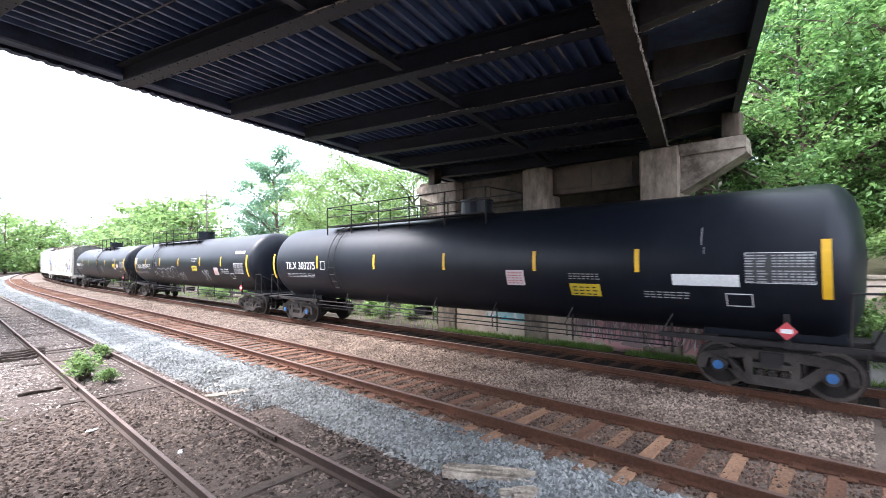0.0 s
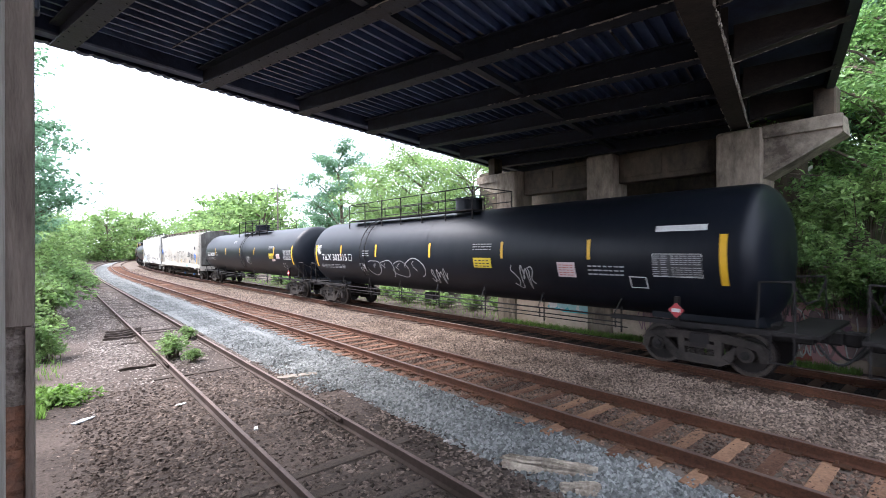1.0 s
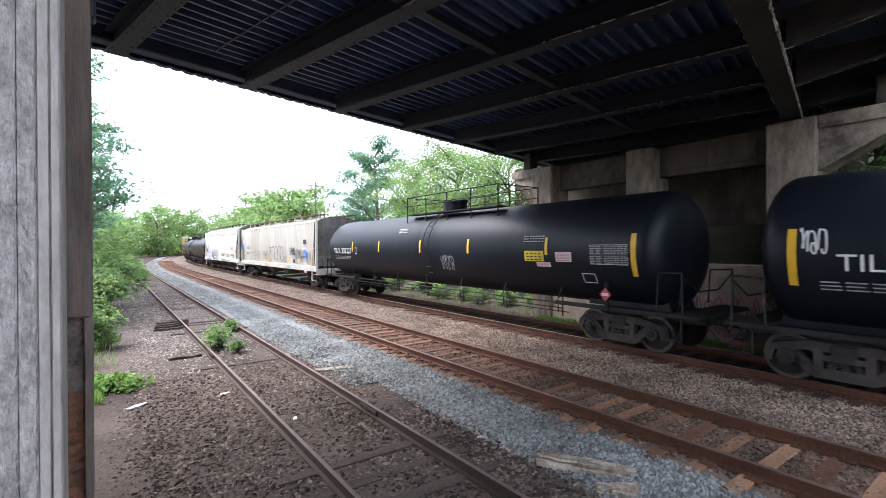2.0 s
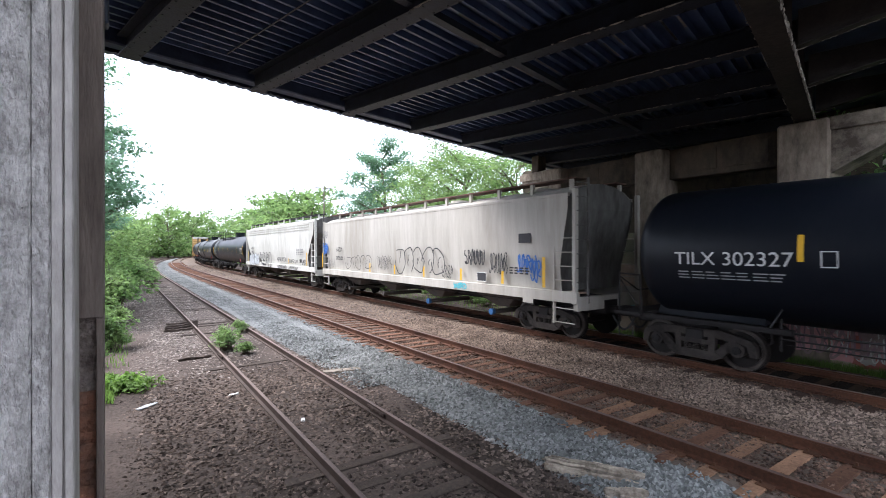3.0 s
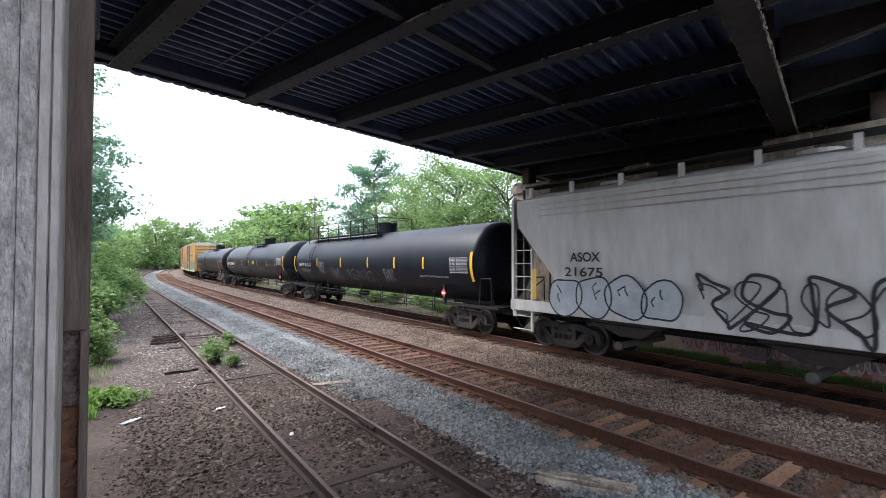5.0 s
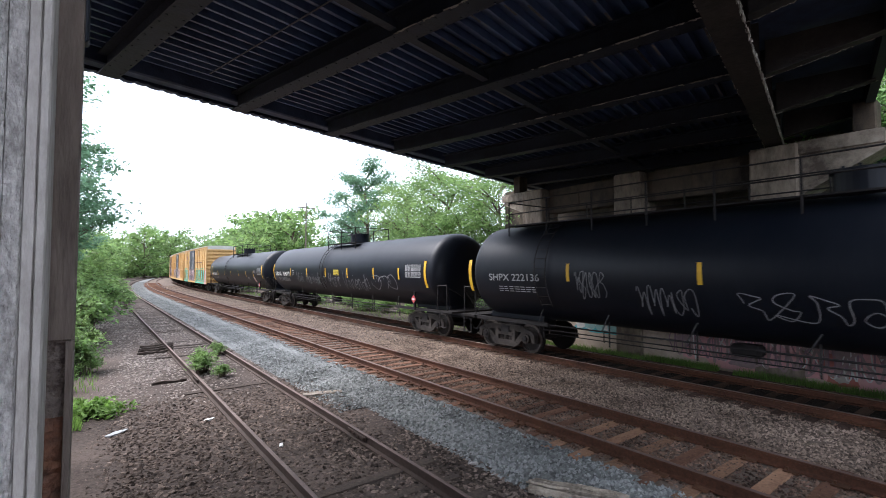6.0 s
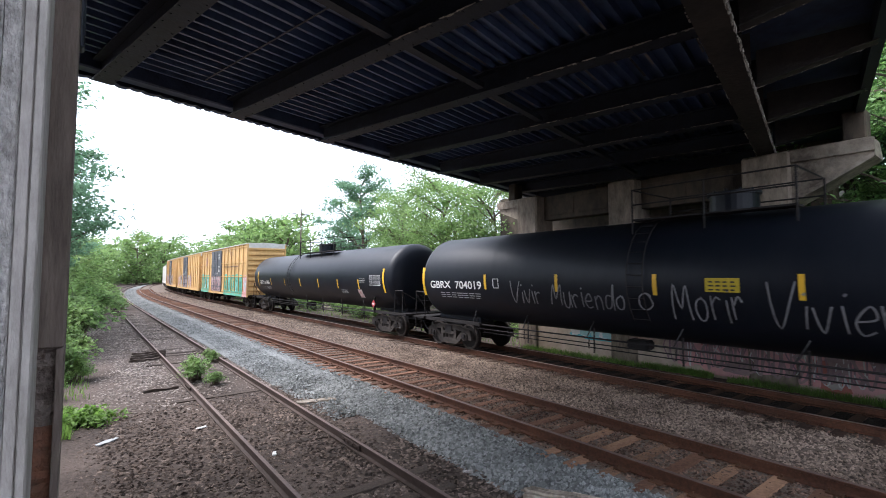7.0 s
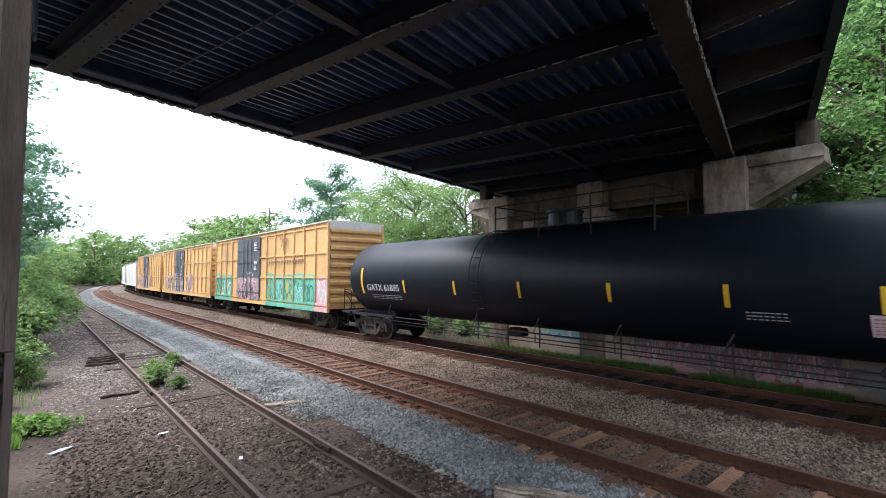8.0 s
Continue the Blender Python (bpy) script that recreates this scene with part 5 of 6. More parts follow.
def end_rail(car, L, s):
    y = s * (L / 2 - 0.62)
    for x in (-1.32, 1.32):
        curve_tube([(x, y - s * 0.5, 1.1), (x, y - s * 0.45, 2.0), (x, y + s * 0.1, 2.02), (x, y + s * 0.12, 1.05)], 0.022, IRON, "end_handrail", car)
    curve_tube([(-1.32, y + s * 0.11, 1.95), (-0.5, y + s * 0.11, 1.55), (0.5, y + s * 0.11, 1.55), (1.32, y + s * 0.11, 1.95)], 0.02, IRON, "end_handrail", car)
    bm = bmesh.new()
    rod(bm, (-1.3, y + s * 0.12, 1.9), (-0.9, y - s * 0.2, 1.1), 0.018, 6)
    rod(bm, (-1.35, y - s * 0.28, 1.0), (-1.35, y - s * 0.28, 0.45), 0.018, 6)
    rod(bm, (-1.35, y + s * 0.1, 1.0), (-1.35, y + s * 0.1, 0.45), 0.018, 6)
    rod(bm, (-1.35, y - s * 0.28, 0.46), (-1.35, y + s * 0.1, 0.46), 0.018, 6)
    part("step", bm, IRON, car)
    part("end_platform", boxed(-1.4, 1.4, y - 0.5, y + 0.2, 1.0, 1.07), IRON, car)
    part("end_sill", boxed(-0.35, 0.35, min(y - s * 2.6, y + s * 0.2), max(y - s * 2.6, y + s * 0.2), 0.72, 1.06, bev=0.02), IRON, car)
    bm = bmesh.new()
    prism(bm, [(y - s * 2.9, 1.62), (y - s * 2.9, 1.0), (y - s * 0.5, 1.0), (y - s * 0.6, 1.3)], "x", -0.6, 0.6)
    part("saddle", bm, TANK, car)
    part("side_sill", boxed(-1.3, -1.16, min(y - s * 3.6, y), max(y - s * 3.6, y), 0.96, 1.06), IRON, car)


def top_gear(car, p0, p1, dome):
    p0, p1, dome = p0 + SHIFT[0], p1 + SHIFT[0], dome + SHIFT[0]
    bm = bmesh.new()
    rod(bm, (0, dome, 4.02), (0, dome, 4.5), 0.5, 28)
    rod(bm, (0, dome, 4.5), (0, dome, 4.56), 0.55, 28)
    for k in range(10):
        a = 0.628 * k
        rod(bm, (0.45 * math.cos(a), dome + 0.45 * math.sin(a), 4.55), (0.45 * math.cos(a), dome + 0.45 * math.sin(a), 4.62), 0.03, 6)
    part("dome_housing", bm, TANK, car, "round black valve housing")
    bm = bmesh.new()
    box(bm, -1.0, -0.55, p0, p1, 4.02, 4.06)
    box(bm, 0.55, 1.0, p0, p1, 4.02, 4.06)
    part("walkway", bm, IRON, car)
    for x in (-1.0, 1.0):
        n = max(2, round((p1 - p0) / 1.5))
        bm = bmesh.new()
        for z in (4.42, 4.8):
            rod(bm, (x, p0, z), (x, p1, z), 0.018, 6)
        part("guard_rail", bm, IRON, car)
        for k in range(n + 1):
            y = p0 + (p1 - p0) * k / n
            bm = bmesh.new()
            rod(bm, (x, y, 3.7), (x, y, 4.8), 0.024, 6)
            part("rail_post", bm, IRON, car)
    for y in (p0, p1):
        bm = bmesh.new()
        rod(bm, (-1.0, y, 4.8), (1.0, y, 4.8), 0.018, 6)
        part("guard_rail", bm, IRON, car)


def ladder(car, y):
    r, rail_of = R_TANK + 0.09, None
    for d in (-0.2, 0.2):
        bm = bmesh.new()
        arc = [radians(-38 + 12 * k) for k in range(11)]
        tube(bm, [(-r * math.cos(a), y + d, Z_TANK + r * math.sin(a)) for a in arc], [0.016] * 11, 6)
        rail_of = part("ladder" if rail_of is None else "stringer", bm, IRON, rail_of or car)
        if d < 0:
            whole = rail_of
    for k in range(12):
        a = radians(-36 + 10 * k)
        bm = bmesh.new()
        rod(bm, (-r * math.cos(a), y - 0.2, Z_TANK + r * math.sin(a)), (-r * math.cos(a), y + 0.2, Z_TANK + r * math.sin(a)), 0.012, 5)
        part("rung", bm, IRON, whole)


def under_gear(car, L, seed):
    """Brake pipes slung under the tank on hangers, with sloping struts."""
    h = L / 2 - 4.0
    for x, z, r in ((-1.2, 1.0, 0.022), (-1.22, 0.86, 0.016), (-0.9, 0.7, 0.014)):
        curve_tube([(x, -h, z), (x, h, z)], r, IRON, "brake_pipe", car)
    n = 6
    for k in range(n + 1):
        y = -h + 2 * h * k / n
        bm = bmesh.new()
        rod(bm, (-1.2, y, 0.62), (-1.2, y, 1.25), 0.022, 6)
        rod(bm, (-1.2, y + 0.16, 0.72), (-1.2, y + 0.16, 1.0), 0.018, 6)
        part("pipe_hanger", bm, IRON, car)
        bm = bmesh.new()
        rod(bm, (-1.2, y + 0.22, 1.0), (-1.28, y - 0.05, 1.45), 0.016, 6)
        part("strut", bm, STRUT, car)
    part("brake_cylinder", boxed(-0.5, -0.1, 1.2, 1.8, 0.72, 0.98, bev=0.06), IRON, car)


def tank_car(L, p0, p1, dome, seed=1, caps=None):
    c = new("tank_car")
    part("tank", tank_shell(L), TANK, c, "glossy black welded tank shell", smooth=True)
    for y in (-0.23 * L, 0.02 * L, 0.27 * L):
        ring(c, y)
    top_gear(c, p0, p1, dome)
    for s in (-1, 1):
        bogie(c, s * (L / 2 - 2.27), caps or CAP)
        end_rail(c, L, s)
    ends(c, L)
    under_gear(c, L, seed)
    ladder(c, p1 - 0.3)
    return c


def stripes(car, at, ys, z0=2.34, z1=2.84, w=0.1):
    for y in ys:
        decal("reflector", car, at, y - w / 2, z0, y + w / 2, z1, YELLOW, label="yellow reflective stripe")


def big_stripe(car, at, y):
    decal("reflector", car, at, y - 0.07, 1.9, y + 0.07, 2.95, YELLOW, label="long yellow reflective stripe")


def placed(c, k, label, category="tank car"):
    tagged(c, label, category, "cars of the train")
    CARS.append((c, (GAPS[k] + GAPS[k + 1]) / 2, GAPS[k + 1] - GAPS[k]))


SPEED = 19.0
GAPS = [-0.85, 20.9, 42.85, 64.7, 85.3, 106.2, 127.2, 148.9, 171.3, 190.8, 210.3, 229.8, 250.6, 271.4, 293.0, 314.6, 336.2]
CARS = []


def length(k):
    return GAPS[k + 1] - GAPS[k]


def small_print(c, *boxes):
    for i, (y0, z0, y1, z1) in enumerate(boxes):
        bars("small_print", c, on_tank, y0, z0, y1, z1, 3, 7, CHALK, i + 3, 0.36)


def first_car():
    SHIFT[0] = 0.82
    c = tank_car(length(0), -2.6, 5.5, -1.5, 1, CAPB)
    stripes(c, on_tank, (-7.1, -4.53, -1.4, 1.9, 5.45))
    big_stripe(c, on_tank, -10.3)
    big_stripe(c, on_tank, 8.95)
    table(c, on_tank, -9.1, 2.16, -10.15, 2.73)
    decal("white_panel", c, on_tank, -7.8, 2.08, -9.0, 2.31, WHITE)
    frame_line(c, on_tank, -8.75, 1.69, -9.2, 1.95)
    small_print(c, (-7.2, 1.8, -8.13, 1.97), (-5.47, 2.16, -6.25, 2.33), (7.8, 1.98, 5.6, 2.16))
    decal("yellow_sign", c, on_tank, -5.46, 1.76, -6.22, 2.05, SIGN, label="yellow warning panel with small print")
    decal("pink_notice", c, on_tank, -3.64, 1.96, -4.2, 2.36, NOTICE, label="pale pink notice panel")
    frame_line(c, on_tank, 5.2, 2.3, 4.9, 2.62)
    lettering(c, "TILX 303275", on_tank, 7.86, 2.3, 2.25, WHITE, 0.3)
    for y, z0, z1 in ((-8.35, 2.9, 3.25), (-8.4, 2.72, 2.86)):
        decal("scrape", c, on_tank, y, z0, y - 0.02, z1, CHALKG, 0.008, "pale vertical scrape")
    diamond(c, on_tank, -9.7, 1.28)
    placed(c, 0, "black pressure tank car with white stencils and yellow stripes")


def second_car():
    SHIFT[0] = 1.86
    c = tank_car(length(1), -3.4, 5.0, -2.2, 2)
    stripes(c, on_tank, (4.9, 1.87, -1.72, -5.2, -8.14), 2.4, 2.9)
    big_stripe(c, on_tank, -11.2)
    table(c, on_tank, -9.75, 2.04, -10.8, 2.55)
    decal("white_panel", c, on_tank, -9.8, 3.04, -10.88, 3.17, WHITE)
    decal("yellow_sign", c, on_tank, -3.96, 2.1, -4.74, 2.41, SIGN, label="yellow warning panel with small print")
    decal("pink_notice", c, on_tank, -7.17, 1.93, -7.72, 2.32, NOTICE, label="pale pink notice panel")
    small_print(c, (-3.95, 2.66, -4.8, 2.9), (2.95, 2.42, 2.4, 2.72), (-8.1, 2.02, -9.1, 2.32), (7.1, 1.85, 4.6, 2.05))
    frame_line(c, on_tank, -9.17, 1.75, -9.58, 2.02)
    frame_line(c, on_tank, 4.2, 2.2, 3.9, 2.5)
    bubbles(c, on_tank, 2.6, 1.6, -1.2, 2.3, 4, 300, CHALK, None, 0.03)
    tag_line(c, on_tank, 3.3, 1.75, 2.7, 2.1, 309, CHALK, 0.03, 3)
    tag_line(c, on_tank, -1.5, 1.5, -2.6, 2.0, 305, CHALK, 0.035, 3)
    tag_line(c, on_tank, -5.5, 1.55, -6.4, 2.2, 306, CHALK, 0.03, 3)
    lettering(c, "TILX 302315", on_tank, 6.85, 2.2, 2.5, WHITE, 0.3)
    big_stripe(c, on_tank, 7.5)
    tag_line(c, on_tank, 7.4, 2.5, 6.95, 2.95, 307, WHITE, 0.03, 3)
    diamond(c, on_tank, -10.2, 1.3)
    placed(c, 1, "black tank car with white looping graffiti along its side")


def third_car():
    SHIFT[0] = 2.01
    c = tank_car(length(2), -6.0, -0.1, -2.3, 3)
    stripes(c, on_tank, (4.5, 1.63, -1.9, -5.0, -8.6), 2.4, 2.9)
    big_stripe(c, on_tank, -11.35)
    table(c, on_tank, -10.1, 2.17, -11.2, 2.68)
    decal("yellow_sign", c, on_tank, -7.74, 2.2, -8.5, 2.51, SIGN, label="yellow warning panel with small print")
    decal("pink_notice", c, on_tank, -8.94, 2.21, -9.5, 2.48, NOTICE, label="pale pink notice panel")
    decal("pink_notice", c, on_tank, -8.2, 2.05, -8.73, 2.18, NOTICE, label="pale pink notice panel")
    small_print(c, (-7.7, 2.78, -8.55, 3.0), (0.02, 3.24, -0.7, 3.46), (6.8, 2.0, 4.7, 2.2))
    frame_line(c, on_tank, -9.76, 1.66, -10.18, 1.92)
    frame_line(c, on_tank, 4.2, 2.3, 3.95, 2.6)
    tag_line(c, on_tank, -3.3, 1.8, -4.15, 2.3, 320, CHALK, 0.02, 5)
    lettering(c, "TILX 302327", on_tank, 6.86, 2.3, 2.25, WHITE, 0.28)
    diamond(c, on_tank, -10.45, 1.38)
    placed(c, 2, "clean black tank car with yellow stripes and a railed platform")


def sixth_car():
    SHIFT[0] = 1.49
    c = tank_car(length(5), -2.8, 6.6, -2.0, 4)
    stripes(c, on_tank, (3.88, 0.45, -2.75, -5.33, -7.63), 2.3, 2.78)
    big_stripe(c, on_tank, -10.65)
    big_stripe(c, on_tank, 7.95)
    table(c, on_tank, -9.4, 2.19, -10.45, 2.74)
    lettering(c, "LIQUEFIED PETROLEUM GAS", on_tank, -7.28, 1.98, 1.95, CHALK, 0.09)
    lettering(c, "SHPX 222136", on_tank, 7.0, 2.28, 2.1, CHALK, 0.22, 0.0, -0.01)
    small_print(c, (6.6, 1.95, 5.0, 2.15))
    for i, (y0, y1, z0, z1) in enumerate(((2.0, 0.5, 1.6, 2.2), (-0.2, -3.2, 1.65, 2.15), (-4.2, -5.2, 1.7, 2.25), (3.7, 2.7, 1.9, 2.55))):
        tag_line(c, on_tank, y0, z0, y1, z1, 330 + i, CHALKW, 0.022, 5)
    diamond(c, on_tank, -8.8, 1.4)
    placed(c, 5, "black gas tank car with faint white scribbles")


def seventh_car():
    SHIFT[0] = 0.05
    c = tank_car(length(6), -2.2, 1.2, -0.75, 5)
    stripes(c, on_tank, (6.06, 3.19, 0.4, -2.35, -5.1, -7.3), 2.2, 2.68)
    big_stripe(c, on_tank, -9.25)
    big_stripe(c, on_tank, 9.5)
    table(c, on_tank, -7.85, 2.3, -8.95, 2.8)
    decal("yellow_sign", c, on_tank, -0.69, 2.31, -1.34, 2.6, SIGN, label="yellow warning panel with small print")
    lettering(c, "GBRX  704019", on_tank, 9.06, 2.2, 2.8, WHITE, 0.27, 0.0, -0.015)
    small_print(c, (8.5, 1.88, 6.3, 2.1))
    frame_line(c, on_tank, 5.7, 2.25, 5.45, 2.55)
    script(c, on_tank, "Vivir", 5.0, 1.85, 1.25, 0.62, 1)
    script(c, on_tank, "Muriendo", 3.45, 1.8, 2.3, 0.62, 2)
    script(c, on_tank, "o", 0.85, 1.85, 0.45, 0.7, 3)
    script(c, on_tank, "Morir", 0.05, 1.72, 1.5, 0.75, 4)
    script(c, on_tank, "Viviendo", -1.7, 1.65, 2.9, 0.8, 5)
    bubbles(c, on_tank, -4.9, 1.75, -7.0, 2.4, 3, 460, CHALKW, None, 0.035)
    diamond(c, on_tank, -8.2, 1.4)
    placed(c, 6, "glossy black tank car with white handwritten graffiti words")


def eighth_car():
    SHIFT[0] = -0.7
    c = tank_car(length(7), -2.5, 2.5, 0.6, 6)
    stripes(c, on_tank, (6.67, 3.9, 1.18, -1.58, -4.1, -6.4), 2.0, 2.46)
    big_stripe(c, on_tank, -8.75)
    big_stripe(c, on_tank, 9.6)
    lettering(c, "GATX 61895", on_tank, 9.22, 2.04, 2.2, WHITE, 0.26)
    small_print(c, (9.0, 1.72, 6.9, 1.92), (-4.4, 1.78, -5.1, 1.98), (-6.5, 2.33, -7.1, 2.55))
    table(c, on_tank, -7.5, 2.2, -8.5, 2.66)
    decal("pink_notice", c, on_tank, -6.2, 1.6, -6.6, 1.98, NOTICE, label="pale pink notice panel")
    diamond(c, on_tank, -7.6, 1.36)
    placed(c, 7, "plain black tank car with yellow stripes, low railed platform")


def later_tank(k):
    SHIFT[0] = 0.0
    c = tank_car(length(k), -3, 3, -1.5, 6)
    stripes(c, on_tank, (-6, -3, 0, 3, 6))
    big_stripe(c, on_tank, -9.2)
    placed(c, k, "black tank car far back in the train")


# ---- train: covered hoppers ----
def hopper_section(half, z0, z1, roof):
    """Rounded cross-section of a covered hopper: bowed sides and an arched roof."""
    pts = [(-half + 0.16, z0)]
    for k in range(1, 9):
        s = k / 8
        pts.append((-half + 0.16 * (1 - math.sin(math.pi * min(1, s * 1.25) / 2 if s < 0.8 else math.pi / 2)), z0 + (z1 - z0) * s))
    pts += [(-half * 0.93, z1 + 0.03), (-half * 0.7, z1 + roof * 0.55), (-half * 0.35, z1 + roof * 0.9), (0, z1 + roof)]
    return pts + [(-p, q) for p, q in pts[-2::-1]]


def hopper_car(k, paint, eave, slope, blue=False):
    L = length(k)
    c = new("hopper_car")
    e = L / 2 - 0.95
    z0 = 1.42
    bm = bmesh.new()
    sec = hopper_section(1.57, z0, eave, 0.42)
    def end_y(z):
        return e - slope * max(0.0, min(1.0, (3.75 - z) / 1.6))
    rows = [[bm.verts.new((x, u * (end_y(z) if abs(u) == 1 else e), z)) for x, z in sec] for u in (-1, -0.6, 0, 0.6, 1)]
    for a, b in zip(rows, rows[1:]):
        for i in range(len(sec) - 1):
            bm.faces.new((a[i], a[i + 1], b[i + 1], b[i]))
    bmesh.ops.recalc_face_normals(bm, faces=bm.faces)
    part("body", bm, paint, c)
    for u in (-1, 1):
        bm = bmesh.new()
        row = [bm.verts.new((x, u * (end_y(z) - 0.01), z)) for x, z in sec]
        n = len(row)
        for i in range(n // 2 - 1):
            bm.faces.new((row[i], row[i + 1], row[n - 2 - i], row[n - 1 - i]))
        bm.faces.new((row[n // 2 - 1], row[n // 2], row[n // 2 + 1]))
        # shade under the slope is put into this sheet's dark grey
        part("end_sheet", bm, END_SHADE, c, "sloping end sheet coloured dark for shade")
    for x in (-1.5, 1.5):
        part("side_sill", boxed(x - 0.07, x + 0.07, -e - 0.3, e + 0.3, 1.12, 1.44, bev=0.012), paint, c)
    for s in (-1, 1):
        part("eave_rail", boxed(s * 1.53 - 0.05, s * 1.53 + 0.05, -e, e, eave - 0.03, eave + 0.07, bev=0.012), paint, c)
    # running board on posts
    for x in (-0.95, 0.95):
        part("running_board", boxed(x - 0.28, x + 0.28, -e, e, eave + 0.5, eave + 0.54), RUSTBOARD if blue else IRON, c, "rusty steel walkway" if blue else "dark steel grating walkway")
    y = -e + 0.2
    while y < e:
        for x in (-1.15, 1.15):
            part("board_post", boxed(x - 0.04, x + 0.04, y - 0.06, y + 0.06, eave + 0.1, eave + 0.5), paint, c)
        y += 1.55
    for j in range(4):
        yy = -0.75 * e + 0.5 * e * j
        bm = bmesh.new()
        rod(bm, (0, yy, eave + 0.36), (0, yy, eave + 0.5), 0.4, 18)
        part("roof_hatch", bm, paint, c)
    for s in (-1, 1):
        for x in (-1.5, 1.5):
            part("corner_post", boxed(x - 0.07, x + 0.07, s * (e + 0.2) - 0.05, s * (e + 0.2) + 0.05, 1.1, eave + 0.16), paint, c)
            part("corner_post", boxed(x - 0.04, x + 0.04, s * (e - 0.55) - 0.03, s * (e - 0.55) + 0.03, 0.5, 3.0), paint, c)
            for r in range(7):
                bm = bmesh.new()
                z = 0.55 + 0.4 * r
                rod(bm, (x - 0.03, s * (e - 0.55), z), (x - 0.03, s * (e + 0.2), z), 0.016, 5)
                part("rung", bm, paint, c)
        for r in range(9):
            bm = bmesh.new()
            rod(bm, (-1.5, s * (e + 0.25), 1.3 + 0.4 * r), (-1.0, s * (e + 0.25), 1.3 + 0.4 * r), 0.016, 5)
            # end rungs and post take the same shade-dark grey
            part("rung", bm, END_SHADE, c)
        part("end_post", boxed(-1.03, -0.97, s * (e + 0.25) - 0.03, s * (e + 0.25) + 0.03, 1.1, eave + 0.5), END_SHADE, c)
        part("end_sill", boxed(-1.5, 1.5, s * (e + 0.2) - 0.08, s * (e + 0.2) + 0.08, 0.9, 1.3, bev=0.02), paint, c)
        part("end_platform", boxed(-1.4, 1.4, min(s * (e - 1.5), s * (e + 0.2)), max(s * (e - 1.5), s * (e + 0.2)), 1.08, 1.12), IRON, c)
        bogie(c, s * (L / 2 - 2.3), CAP)
    part("centre_sill", boxed(-0.3, 0.3, -e - 0.3, e + 0.3, 0.75, 1.15), IRON, c)
    for j in range(4):
        yy = -5.75 + 4.0 * j
        bm = bmesh.new()
        a = [bm.verts.new((x, yy + d, 1.42)) for x, d in ((-1.35, -1.7), (1.35, -1.7), (1.35, 1.7), (-1.35, 1.7))]
        b = [bm.verts.new((x, yy + d, 0.62)) for x, d in ((-0.75, -0.3), (0.75, -0.3), (0.75, 0.3), (-0.75, 0.3))]
        bm.faces.new(b)
        for i in range(4):
            bm.faces.new((a[i], a[(i + 1) % 4], b[(i + 1) % 4], b[i]))
        bmesh.ops.recalc_face_normals(bm, faces=bm.faces)
        h = part("hopper_chute", bm, HOPDARK, c)
        bm = bmesh.new()
        rod(bm, (-1.15, yy, 0.46), (0.9, yy, 0.46), 0.09, 12)
        part("outlet_pipe", bm, HOPDARK, h)
        bm = bmesh.new()
        rod(bm, (-1.28, yy, 0.46), (-1.15, yy, 0.46), 0.11, 14)
        part("outlet_cap", bm, BLUECAP if blue and j < 2 else HOPDARK, h, "blue outlet cap" if blue and j < 2 else "")
    curve_tube([(-1.3, -e + 2, 1.0), (-1.3, e - 2, 1.0)], 0.015, IRON, "brake_pipe", c)
    ends(c, L)
    return c


HOP_AT = on_side(1.575)


